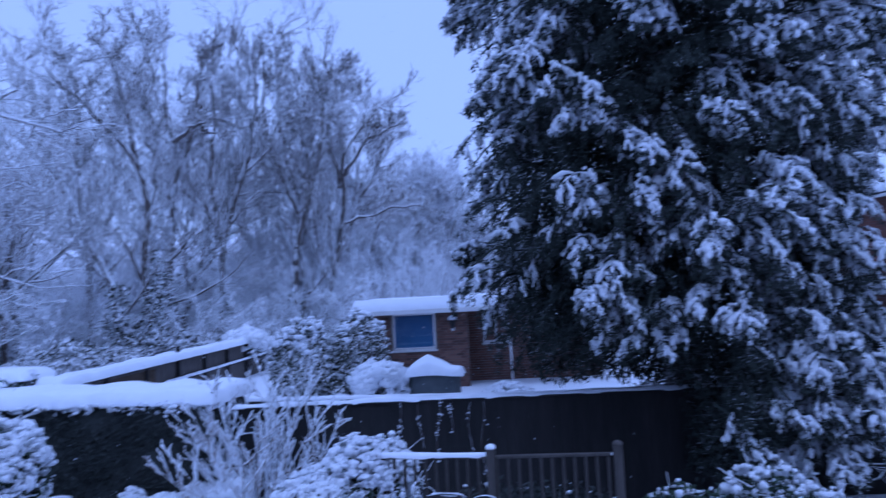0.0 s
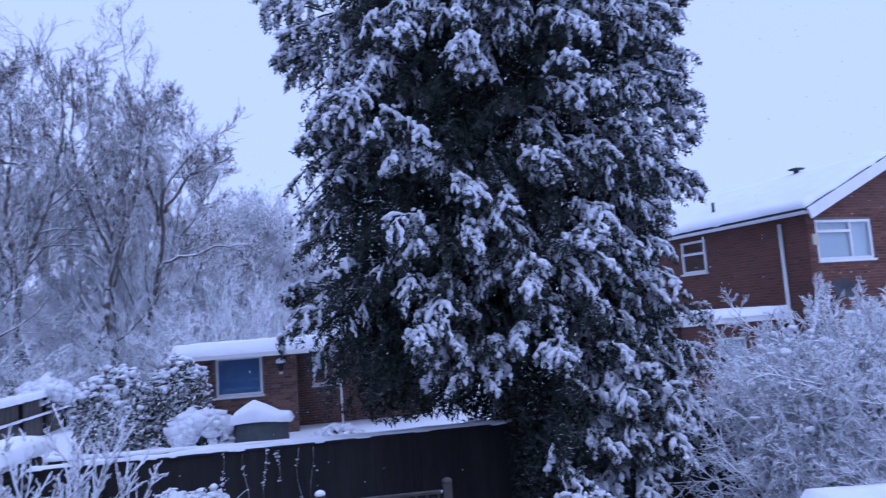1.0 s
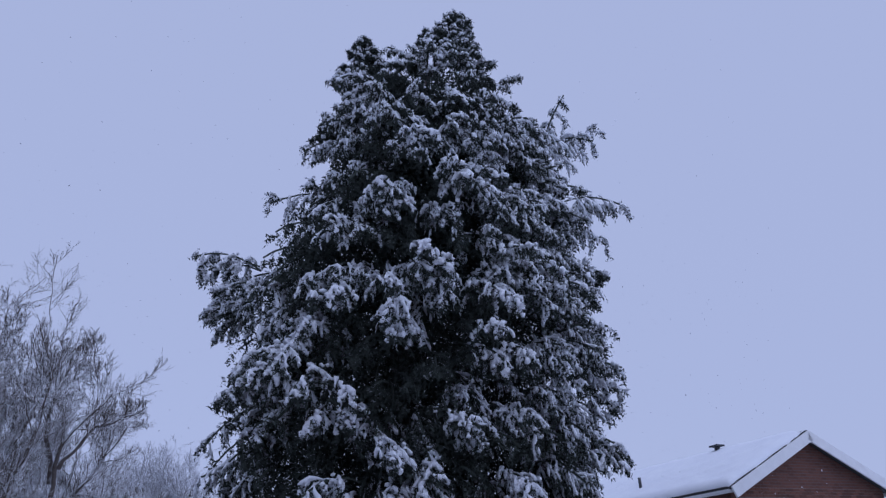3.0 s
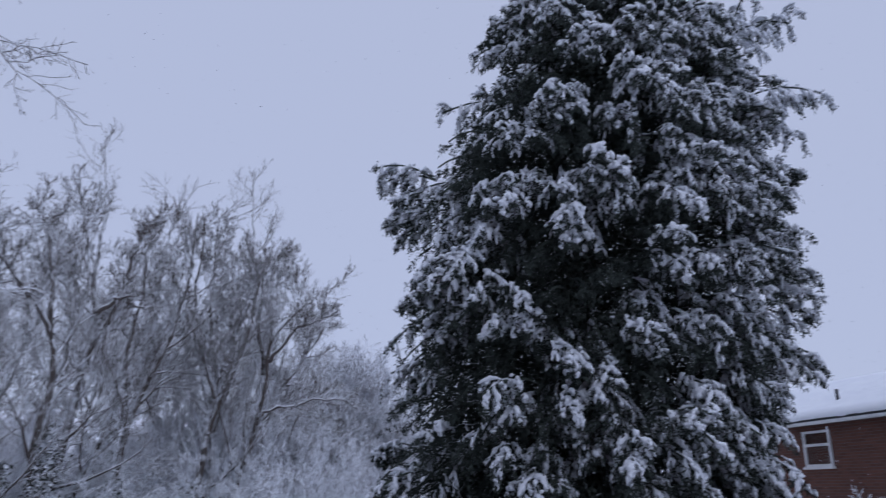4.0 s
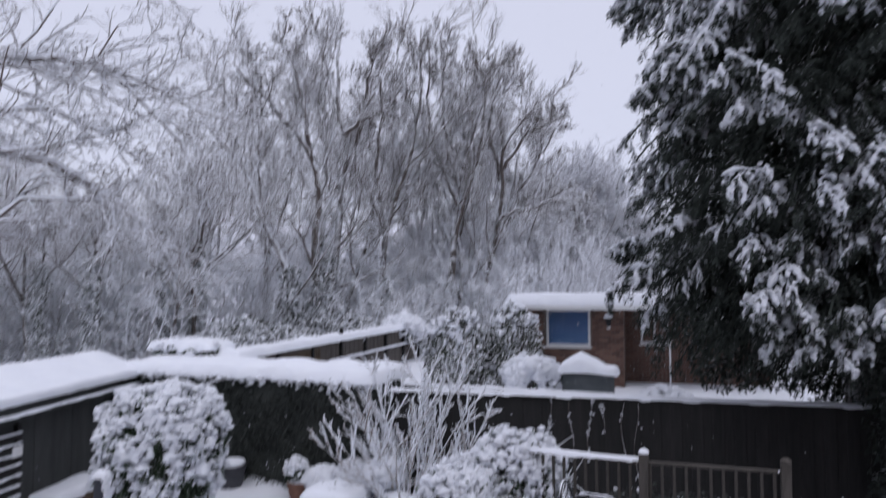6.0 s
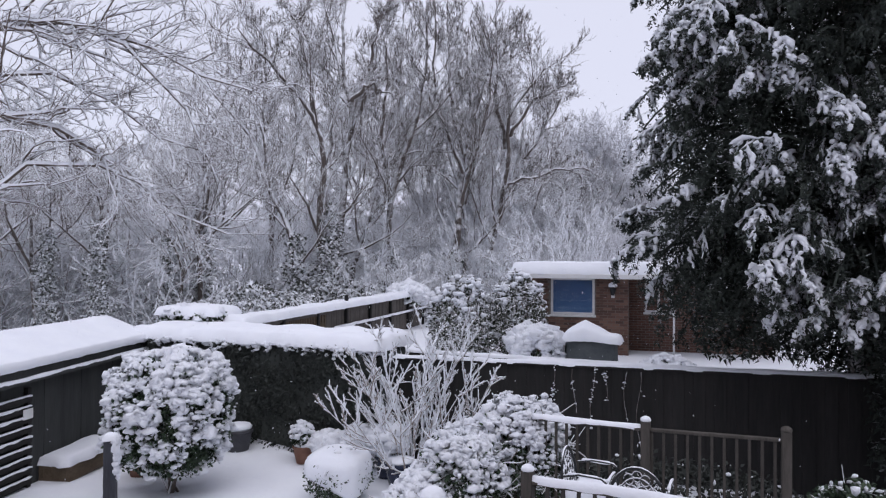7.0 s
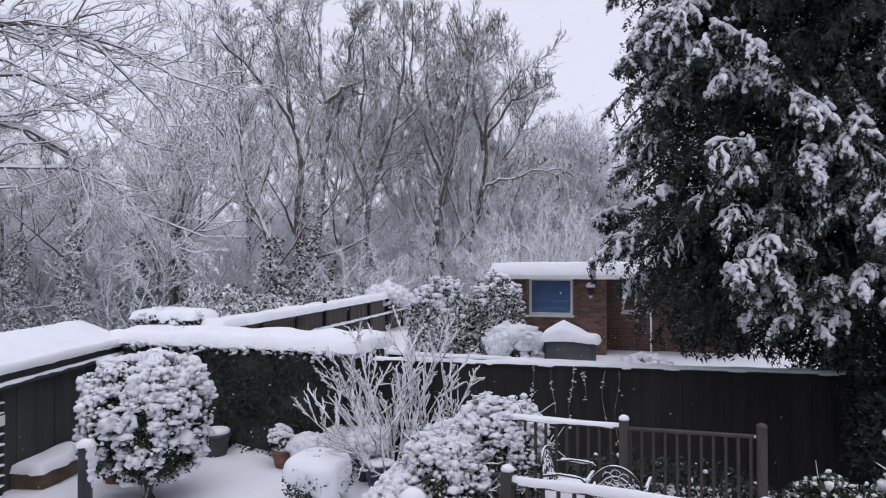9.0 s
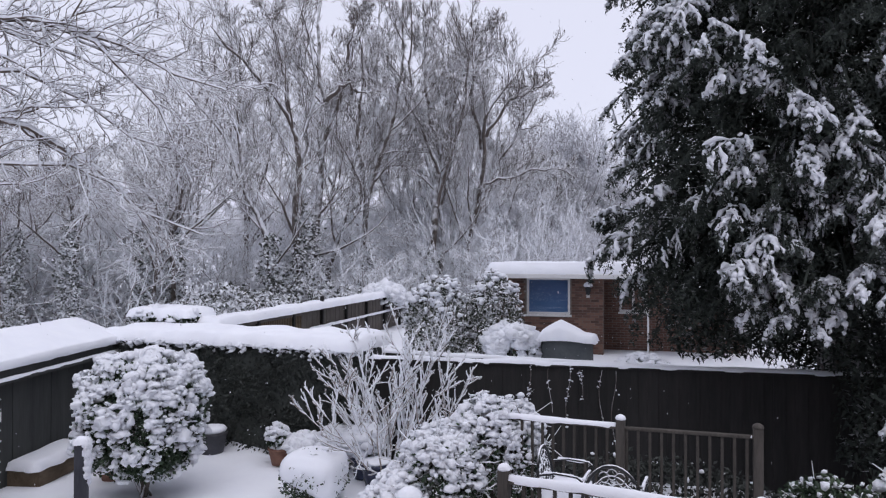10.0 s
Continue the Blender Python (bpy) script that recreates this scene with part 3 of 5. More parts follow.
window("window", 1.25, 1.06, annexe, (0.86, 0.04, 1.42), pane_mat=M_blue_backing)
window("window", 0.8, 0.95, annexe, (3.5, 1.2, 1.45), bars=(("v", 0.5, 0, 1),))
part("roof", box((-0.25, -0.4, 2.5), (7.2, 4.7, 2.62), 0.01), M_white, annexe)
part("fascia", box((-0.3, -0.45, 2.47), (7.25, -0.402, 2.6), 0.01), M_white, annexe)
sn = part("roof_snow", snow_sheet(7.5, 5.15, 0.32, 70, 40, 12, 0.12, 0.03), M_snow, annexe, "deep smooth snow", True)
sn.location = (3.48, 2.14, 2.6)


bricks(annexe, 3.05, 0.0, 2.5, [(0.82, 1.35, 2.15, 2.5)], M_brick_piece)


# ---- two-storey brick house with a gable ----
house = thing("brick_house", (12.04, 15.17, 0.6), "two-storey dark red brick house with a snowy gabled roof", "house", turn=10)
HW, HH, RISE, HD = 5.9, 5.18, 1.32, 9.0
gab = wall_with_hole(HW, HH, 0.28, [(0.28, 3.9, 2.16, 4.89), (3.48, 3.9, 5.23, 4.89), (0.9, 1.0, 2.3, 2.65)])
part("wall", gab, M_mortar, house)
bricks(house, HW, 0.0, HH, [(0.24, 3.83, 2.2, 4.93), (3.44, 3.83, 5.27, 4.93), (0.86, 0.93, 2.34, 2.66)], M_brick_red_piece, M_brick_red_rest, (0.0, 2.9, 2.45, 5.0))
tri = bmesh.new()
tv = [tri.verts.new(p) for p in ((0, 0, HH), (HW, 0, HH), (HW / 2, 0, HH + RISE), (0, 0.28, HH), (HW, 0.28, HH), (HW / 2, 0.28, HH + RISE))]
for q in ((0, 1, 2), (5, 4, 3), (0, 3, 4, 1), (1, 4, 5, 2), (2, 5, 3, 0)):
    tri.faces.new([tv[k] for k in q])
part("gable", tri, M_brick_red, house)
part("wall", box((-0.006, -0.008, 0), (0.27, HD, HH)), M_brick_red, house)
part("wall", box((HW - 0.28, 0.28, 0), (HW, HD, HH)), M_brick_red, house)
for x, ww in ((0.28, 1.88), (3.48, 1.75)):
    window("window", ww, 0.99, house, (x, 0.03, 3.9), bars=(("v", 0.62, 0, 1), ("h", 0.72, 0, 0.62)))
window("window", 1.4, 1.65, house, (0.9, 0.03, 1.0), bars=(("v", 0.5, 0, 1),))
window("window", 1.0, 0.93, house, (-0.03, 4.5, 3.95), bars=(("h", 0.6, 0, 1),), turn=-90)
pitch = math.degrees(math.atan2(RISE, HW / 2))
slope = math.hypot(RISE, HW / 2) + 0.35
for side in (0, 1):
    m = pose(HW / 2, 0, HH + RISE + 0.06, 0, pitch if side else -pitch, 0)
    x0, x1 = (0.0, slope) if side else (-slope, 0.0)
    part("roof", box((x0, -0.35, -0.03), (x1, HD + 0.3, 0.05)), M_felt, house).matrix_basis = m
    s = part("roof_snow", snow_sheet(slope, HD + 0.62, 0.13, 16, 50, 20 + side, 0.12, 0.02), M_snow, house, "even layer of snow", True)
    s.matrix_basis = m @ pose((x0 + x1) / 2, HD / 2 - 0.02, 0.05)
    part("bargeboard", box((x0, -0.40, -0.24), (x1, -0.355, 0.03), 0.005), M_white, house).matrix_basis = m
    part("gutter", box((-0.32, -0.3, -0.02), (-0.2, HD, 0.08), 0.03), M_white, house).matrix_basis = pose(0 if not side else HW + 0.52, 0, HH - 0.15)
pipe = part("downpipe", lathe([(0.045, 0), (0.045, 4.9)], 10), M_white, house, smooth=True)
pipe.location = (-0.06, 0.75, 0.0)
part("ridge_vent", box((HW / 2 - 0.36, 2.4, HH + RISE - 0.2), (HW / 2 - 0.24, 2.52, HH + RISE + 0.2), 0.02), M_dark_pot, house)
part("vent_cap", box((HW / 2 - 0.46, 2.3, HH + RISE + 0.2), (HW / 2 - 0.14, 2.62, HH + RISE + 0.25), 0.015), M_dark_pot, house)
part("soil_pipe", lathe([(0.045, 0), (0.045, 0.6)], 12), M_dark_pot, house, smooth=True).location = (0.6, 3.7, HH + 0.2)
part("alarm_box", box((0.08, -0.08, 4.28), (0.28, -0.002, 4.55), 0.02), mottled("cream_plastic", (0.5, 0.45, 0.33), (0.6, 0.55, 0.42), 3, 0.5), house)
dish = new("satellite_dish")
dish.parent = house
dish.location = (0.62, -0.05, 3.0)
dd = lathe([(0.02, 0), (0.16, 0.03), (0.27, 0.09), (0.28, 0.09), (0.17, 0.015), (0.02, -0.02)], 20)
part("reflector", dd, M_dark_pot, dish, smooth=True).matrix_basis = pose(0, -0.25, 0.15, 65, 0, -30)
part("bracket", box((-0.02, -0.22, -0.05), (0.02, 0.05, 0.0), 0.005), M_dark_pot, dish)
por = thing("garden_porch", (13.15, 15.36, 0.42), "white-framed garden porch with a snowy gabled roof", "porch", turn=10)
for x0, x1 in ((1.95, 2.05), (3.2, 3.28), (4.45, 4.55)):
    part("post", box((x0, -1.15, 0), (x1, -1.05, 2.6), 0.008), M_white, por)
part("wall", box((2.05, -1.13, 0), (3.2, -1.07, 1.0)), M_white, por)
part("wall", box((3.28, -1.13, 0), (4.45, -1.07, 1.0)), M_white, por)
part("side_wall", box((1.97, -1.05, 0), (2.03, -0.03, 2.6)), M_white, por)
part("lintel", box((1.9, -1.17, 2.6), (4.6, -1.03, 2.74), 0.01), M_white, por)
for x0, x1 in ((2.05, 3.2), (3.28, 4.45)):
    part("pane", box((x0, -1.11, 1.0), (x1, -1.10, 2.6)), M_curtain, por, "misted glass")
for sg in (0, 1):
    m = pose(3.25, -1.25, 3.86, 0, 36 if sg else -36, 0)
    x0, x1 = (0, 1.85) if sg else (-1.85, 0)
    part("roof", box((x0, -0.06, 0), (x1, 1.2, 0.05)), M_white, por).matrix_basis = m
    q = part("roof_snow", snow_sheet(1.85, 1.25, 0.13, 16, 14, 71 + sg, 0.08, 0.02), M_snow, por, "smooth snow", True)
    q.matrix_basis = m @ pose((x0 + x1) / 2, 0.56, 0.05)
    part("bargeboard", box((x0, -0.10, -0.12), (x1, -0.065, 0.06), 0.005), M_white, por).matrix_basis = m
ext = thing("side_extension", (12.0, 15.2, 0.6), "low brick extension with a snow-covered flat roof", "extension", turn=10)
part("wall", wall_with_hole(3.2, 2.55, 0.25, [(1.0, 0.95, 1.9, 2.2)]), M_brick_red, ext).location = (-3.2, 0.9, 0)
part("wall", box((-3.2, 1.15, 0), (-2.95, 7, 2.55)), M_brick_red, ext)
window("window", 0.9, 1.25, ext, (-2.2, 0.95, 0.95))
part("roof", box((-3.4, 0.6, 2.55), (-0.02, 7.2, 2.7), 0.01), M_white, ext)
sn = part("roof_snow", snow_sheet(3.45, 6.7, 0.18, 30, 50, 15, 0.15, 0.03), M_snow, ext, "smooth snow", True)
sn.location = (-1.7, 3.9, 2.7)

# low snow-covered roof by the house
lean = thing("low_outhouse", (5.65, 3.1, 0), "low brick outhouse with a smooth snow-covered roof", "outhouse", turn=-6)
part("wall", box((-2.1, -1.6, 0), (2.1, 1.5, 2.0)), M_brick_red, lean)
part("roof", box((-2.25, -1.75, 2.0), (2.25, 1.65, 2.08), 0.01), M_felt, lean)
sn = part("roof_snow", snow_sheet(4.6, 3.5, 0.16, 40, 30, 17, 0.15, 0.03), M_snow, lean, "smooth snow", True)
sn.location = (0, 0, 2.08)


# ---- conifer ----
HEAVY = ((8.6, 22.4), (13.9, 21.3), (12.9, 30.1), (11.3, 38.7), (21.4, 37.4), (17.2, 33.0), (19.7, 30.6), (24.6, 31.8), (18.3, 23.7), (23.7, 23.4), (21.8, 18.1), (4.1, 18.4), (4.3, 14.9), (10.6, 12.8), (20.0, 11.3), (30.3, 28.5), (28.0, 22.5), (30.0, 13.6), (16.0, 9.0), (17.2, 1.9), (11.0, -2.5), (15.9, -2.9), (2.9, 3.2), (25.0, 5.7), (27.1, 1.1), (23.9, -6.0), (28.0, -6.2), (23.1, -10.1), (25.4, -12.2), (29.5, -2.5), (30.0, -9.5), (26.8, -9.0), (21.0, -3.5), (22.0, 4.0), (24.5, -8.0), (31.0, -5.5), (28.6, 9.0), (4.0, 17.0), (6.6, 17.6), (3.0, 12.0), (4.6, 14.0), (8.4, 6.4), (14.2, 6.0), (22.0, -11.5), (24.5, -14.0), (26.5, -6.5), (10.4, -0.4), (12.4, -1.2), (13.8, -4.0))
HEAVY_BOUGHS = 3


def conifer():
    rng = np.random.default_rng(21)
    base = np.array([3.7, 13.4, 0.0])
    ob = thing("conifer_tree", base, "tall dark evergreen conifer with drooping snow-laden boughs", "tree")
    side = np.array([math.cos(radians(16.3)), -math.sin(radians(16.3)), 0])
    heights = [0, 2, 5, 8, 10, 12, 14, 15.5, 16.4, 17.15]
    radii = [3.3, 3.5, 3.35, 3.68, 3.5, 2.9, 2.0, 1.05, 0.38, 0.05]
    shift = [0.0, -0.05, -0.42, -0.02, 0.15, 0.52, 0.65, 0.85, 1.35, 1.6]
    P = np.array([[(0, 0, -0.2), (0.05, 0.05, 4), (0.1, 0, 8), (0.2, 0.1, 12), side * 0.6 + (0, 0, 15), side * 1.6 + (0, 0, 17.3)],
                  [(0.0, 0.1, 6), (-0.2, 0.1, 8), (-0.4, 0.1, 10), (-0.6, 0.1, 12), -side * 0.8 + (0, 0, 14.5), -side * 0.95 + (0, 0, 16.3)]])
    raw_part("trunk", *tubes(P, np.array([[0.35, 0.28, 0.22, 0.16, 0.08, 0.02], [0.2, 0.17, 0.14, 0.1, 0.06, 0.02]]), 10), M_bark, ob)
    n = 1000
    z = rng.uniform(0, 1, n) ** 1.1 * 14.95 + 1.9
    phi = np.where(rng.random(n) < 0.85, rng.uniform(-2.75, -0.1, n), rng.uniform(0, 2 * math.pi, n))
    R = np.interp(z, heights, radii)
    # second leader
    two = (z > 13.2) & (z < 16.2) & (rng.random(n) < 0.42)
    off = np.where(two, -0.95, np.interp(z, heights, shift))
    R = np.where(two, np.interp(z, [13.2, 15.2, 16.2], [1.2, 0.7, 0.05]), R)
    out = np.stack([np.cos(phi), np.sin(phi), np.zeros(n)], 1)
    lump = np.array([noise.noise(Vector((math.cos(p) * 1.7, math.sin(p) * 1.7, h * 0.55))) for p, h in zip(phi, z)])
    R = R * (1 + 0.13 * lump) + rng.normal(0, 0.14, n) * np.clip(R / 2, 0.1, 1)
    reach = out * R[:, None] + base
    low = np.where(reach[:, 0] > 3.6, 1.0, np.where(reach[:, 1] > 12.8, np.where(reach[:, 0] > 1.7, 2.0, 2.6), 3.55))
    z = np.where(z < low + 0.4, low + 1.4 * rng.random(n) ** 2, z)
    L = np.minimum(1.45, 0.3 + 0.36 * R) * rng.uniform(0.7, 1.25, n)
    start = off[:, None] * side + out * np.maximum(R - L * 0.85, 0.02)[:, None] + np.stack([z * 0, z * 0, z], 1)
    # a few boughs reach past the outline
    extra = [(-0.97, 10.15, 3.7, 1.3), (-0.97, 9.75, 3.5, 1.2), (-0.95, 9.3, 3.6, 1.1), (1.0, 12.7, 3.95, 1.9), (1.0, 11.2, 4.2, 1.7), (-1.0, 4.5, 3.8, 0.8), (1.0, 9.4, 3.75, 0.8)]
    s2, o2, l2 = [], [], []
    for sx, hz, rr, ll in extra:
        for k in range(4):
            o = side * sx + np.array([side[1], -side[0], 0]) * rng.uniform(-0.2, 0.2)
            o2.append(o / np.linalg.norm(o))
            s2.append(o2[-1] * (rr - ll * 0.5) + np.array([0, 0, hz + rng.uniform(-0.12, 0.12)]))
            l2.append(ll * rng.uniform(0.8, 1.1))
    # the most heavily loaded boughs, by their bearing and height as seen from the window
    for az, el in HEAVY:
        for d_ in np.arange(8.5, 16, 0.1):
            q = bearing(az, el, d_) - base
            ax = np.interp(q[2], heights, shift) * side
            if np.hypot(q[0] - ax[0], q[1] - ax[1]) < np.interp(q[2], heights, radii) + 0.1:
                break
        for k in range(HEAVY_BOUGHS):
            o = q - ax
            o[2] = 0
            o = o / np.linalg.norm(o) + rng.normal(0, 0.25, 3) * np.array([1, 1, 0])
            ll = rng.uniform(0.8, 1.25) * (1 if q[2] < 12 else 0.75)
            o2.append(o / np.linalg.norm(o))
            s2.append(q - o2[-1] * ll * 0.5 + rng.normal(0, 0.2, 3) + np.array([0, 0, 0.26]))
            l2.append(ll)
    rise = np.concatenate([rng.uniform(-0.1, 0.5, n) + np.clip((z - 14) * 0.5, 0, 2.0), np.concatenate([np.repeat([0.6, 0.5, 0.4, 1.3, 1.0, 0.6, 0.6], 4), np.full(len(HEAVY) * HEAVY_BOUGHS, 0.3)])])
    start, out, L = np.concatenate([start, s2]), np.concatenate([out, o2]), np.concatenate([L, l2])
    n = len(L)
    S = 5
    Pb = np.empty((n, S + 1, 3))
    Pb[:, 0] = start
    d = out + np.stack([rise * 0, rise * 0, rise], 1) + rng.normal(0, 0.2, (n, 3))
    for s in range(S):
        d = d + np.array([0, 0, -0.22]) + rng.normal(0, 0.05, (n, 3))
        d /= np.linalg.norm(d, axis=1, keepdims=True)
        Pb[:, s + 1] = Pb[:, s] + d * (L / S)[:, None]
    Rb = np.full((n, S + 1), 0.02)
    F, FR = sprout(rng, Pb, Rb, 9, 0.42, 52, 3, -1.1, 0.1, 0.2, 1.0, 0.35)
    G, GR = sprout(rng, F, FR, 5, 0.56, 42, 2, -2.2, 0.1, 0.15, 1.0, 0.5)
    G += rng.normal(0, 0.015, (len(G), 1, 3))

    def along(A, k):
        t = rng.random((len(A), k)) * (A.shape[1] - 1.001)
        q = t.astype(int)
        w = (t - q)[..., None]
        j = np.arange(len(A))[:, None]
        return (A[j, q] * (1 - w) + A[j, q + 1] * w).reshape(-1, 3)
    pts = np.concatenate([along(F, 12), along(G, 6)])
    pts += rng.normal(0, 0.025, pts.shape) - np.array([0, 0, 0.045])
    raw_part("crown", *joined([blades(rng, pts, np.full(len(pts), 0.068), 0.9, 0.42), tubes(Pb, Rb, 3)]), M_needle, ob, smooth=False)
    m = 260000
    zz = rng.uniform(0.6, 14.2, m)
    ph = rng.uniform(0, 2 * math.pi, m)
    rr = np.interp(zz, heights, radii) * np.sqrt(rng.random(m)) * np.interp(zz, [0.5, 4], [0.72, 0.8])
    cp = np.stack([np.cos(ph) * rr, np.sin(ph) * rr, zz], 1) + np.interp(zz, heights, shift)[:, None] * side
    wp = cp + base
    cp = cp[~((wp[:, 1] < 12.5) & (wp[:, 2] < 2.9) & (wp[:, 0] < 3.2)) & ~((wp[:, 0] < 3.3) & (wp[:, 2] < 2.0))]
    m = len(cp)
    raw_part("inner_foliage", *blades(rng, cp, np.full(m, 0.09), 0.7, 0.5), M_needle, ob, "dark shaded inner foliage", smooth=False)
    # snow lies on most boughs, heavy on some and thin on others
    mid = Pb[:, 3]
    patch = np.array([noise.noise(Vector(p) * 0.75 + Vector((4, 1, 2))) for p in mid])
    chance = np.clip(0.38 + 1.2 * patch + np.clip((mid[:, 2] - 5.5) * 0.06, -0.25, 0.35) + np.clip(mid @ side * 0.22, 0, 0.6) + np.clip(-mid @ side * 0.08 - 0.1, 0, 0.2), 0.04, 0.97)
    bare = (mid[:, 2] < 6.8) & (mid @ side < 1.2) & (mid @ side > -2.6)
    heavy = rng.random(n) < np.where(bare, np.where(mid[:, 2] < 3.4, 0.03, 0.42 * chance + 0.1), chance)
    heavy[-len(l2):] = True
    load = rng.uniform(0.6, 1.1, n)
    load[-len(l2):] = rng.uniform(1.1, 1.4, len(l2))
    of_f = np.repeat(np.arange(n), 9)
    of_g = np.repeat(of_f, 5)
    pf = heavy[of_f] & (rng.random(len(of_f)) < 0.85)
    pg = heavy[of_g] & (rng.random(len(of_g)) < 0.85)
    def knobbly(A, sub):
        """More points along each line, so that the load can swell and thin out."""
        t = np.linspace(0, A.shape[1] - 1, sub)
        q = np.minimum(t.astype(int), A.shape[1] - 2)
        w = (t - q)[None, :, None]
        return A[:, q] * (1 - w) + A[:, q + 1] * w
    SG = knobbly(G[pg], 4) + np.array([0, 0, 0.022])
    SG += rng.normal(0, 0.010, SG.shape)
    SGR = 0.0245 * load[of_g[pg]][:, None] * np.array([0.5, 1.0, 1.1, 0.4]) * rng.uniform(0.45, 1.6, (pg.sum(), 4))
    SF = knobbly(F[pf], 6) + np.array([0, 0, 0.02])
    SF += rng.normal(0, 0.012, SF.shape)
    SFR = 0.027 * load[of_f[pf]][:, None] * np.array([0.4, 0.9, 1.1, 1.1, 0.9, 0.3]) * rng.uniform(0.45, 1.6, (pf.sum(), 6))
    pl = along(Pb[heavy], 7)
    lumps = clumps(rng, pl + rng.normal(0, 0.035, pl.shape) + np.array([0, 0, 0.03]), 0.03 * np.repeat(load[heavy], 7), 0.7, 0.7)
    raw_part("lying_snow", *joined([tubes(SF, SFR, 4), tubes(SG, SGR, 4)]), M_snow_clump, ob, "wet snow weighing down the boughs")
    tagged(raw_part("snow_load", *lumps, M_snow_clump, ob, "lumps of wet snow"), kind="stuff")
    return ob


conifer()


# ---- woodland ----
def ivy_on(tree, seed, height, r, n=2600):
    rng = np.random.default_rng(seed)
    z = rng.uniform(0, 1, n) ** 1.2 * height
    a = rng.uniform(0, 2 * math.pi, n)
    lump = np.array([noise.noise(Vector((math.cos(q) * 1.3, math.sin(q) * 1.3, w * 0.8))) for q, w in zip(a, z)])
    rr = r * (1.0 - 0.45 * z / height) * (0.75 + 0.9 * lump) + rng.normal(0, 0.16, n)
    raw_part("ivy", *leaves(rng, np.stack([np.cos(a) * rr, np.sin(a) * rr, z], 1), np.full(n, 0.17), 0.3, 0.8), M_ivy, tree, "dark ivy dusted with snow", smooth=False)


LV = ((9, 0.47, 46, 6, 0.3), (7, 0.46, 46, 4, 0.2), (5, 0.48, 46, 2, 0.15), (3, 0.5, 44, 1, 0.1))
LV_FAR = ((9, 0.46, 44, 5, 0.3), (9, 0.44, 46, 2, 0.2), (12, 0.5, 46, 1, 0.15))
LV_WOOD = ((15, 0.29, 50, 6, 0.5), (7, 0.54, 44, 5, 0.35), (6, 0.54, 40, 3, 0.3), (3, 0.6, 36, 1, 0.2))


def smooth_line(q, n):
    """n points evenly along a curve that passes through the corners q."""
    q = np.array(q, float)
    e = np.concatenate([[2 * q[0] - q[1]], q, [2 * q[-1] - q[-2]]])
    out = []
    for u in np.linspace(0, len(q) - 1.0001, n):
        i, w = int(u), u - int(u)
        a, b, c, d = e[i], e[i + 1], e[i + 2], e[i + 3]
        out.append(0.5 * (2 * b + (c - a) * w + (2 * a - 5 * b + 4 * c - d) * w * w + (3 * b - a - 3 * c + d) * w ** 3))
    return np.array(out)


def wood_tree(seed, d, stems, label, r=0.19, ivy=0.0):
    """A leafless tree d metres off; each stem runs through bearings (degrees right of north, degrees up), the first from the ground."""
    rng = np.random.default_rng(seed)
    o = bearing(stems[0][0][0], 0, d)
    o[2] = 0.0
    ob = thing("bare_tree", o, label, "tree", "woodland trees")
    lines, rads = [], []
    for k, st in enumerate(stems):
        drift = rng.uniform(-3.0, 3.0)
        top = st[-1][1]
        pts = [bearing(az, el, d + drift * max(0.0, (el + 2) / (top + 2)) ** 2) - o for az, el in st]
        if k == 0 or st[0][1] < 0:
            pts = [np.array([pts[0][0], pts[0][1], -0.3])] + pts
        P = smooth_line(pts, 16) + rng.normal(0, 0.05, (16, 3))
        low = 1.0 if P[0, 2] < 1 else 0.55
        lines.append(P)
        rads.append(r * low * rng.uniform(0.85, 1.1) * np.linspace(1, 0.13, 16) ** 0.85)
    P, Rd = np.array(lines), np.array(rads)
    Rd[0, 0] *= 1.35
    raw_part("trunk", *tubes(P, Rd, 8), M_bark, ob)
    chunks, cur = [], (P, Rd)
    for k, (per, ratio, ang, seg, up) in enumerate(LV_WOOD):
        cur = sprout(rng, cur[0], cur[1], per, ratio, ang, seg, up, 0.13 + 0.02 * k, 0.22 if k == 0 else 0.15, thin=0.5, fade=(0.55, 0.3, 0.3, 0.4)[k])
        cur = (cur[0], np.maximum(cur[1], (0.019, 0.0135, 0.0105, 0.008)[k]))
        chunks.append(tubes(*cur, (5, 4, 3, 3)[k]))
    raw_part("crown", *joined(chunks), M_twig_wood, ob)
    if ivy:
        ivy_on(ob, seed + 1, ivy, 0.5, 2600)
    return ob


wood_tree(201, 31, [[(-26.9, -3.3), (-27.3, 1.6), (-28.9, 5.3), (-30.4, 9.2), (-32.5, 11.4), (-34.6, 14.0)], [(-28.9, 5.3), (-29.5, 10), (-29.2, 14), (-29.8, 17.2)]],
          "leaning leafless tree with snow along its limbs", 0.17, 4.6)
wood_tree(202, 32, [[(-24.4, -3.1), (-25.0, 2.7), (-24.8, 6.7), (-25.3, 10.2), (-27.6, 13.5), (-30.2, 15.6), (-31.2, 17.0)], [(-24.8, 6.7), (-23.9, 10.6), (-23.6, 14.5), (-24.6, 18.5), (-25, 20.6)],
                    [(-25.3, 10.2), (-26, 14), (-26.8, 17.5), (-28, 19.0)]], "tall leafless tree with an ivy-clad foot and forked snowy limbs", 0.2, 6.0)
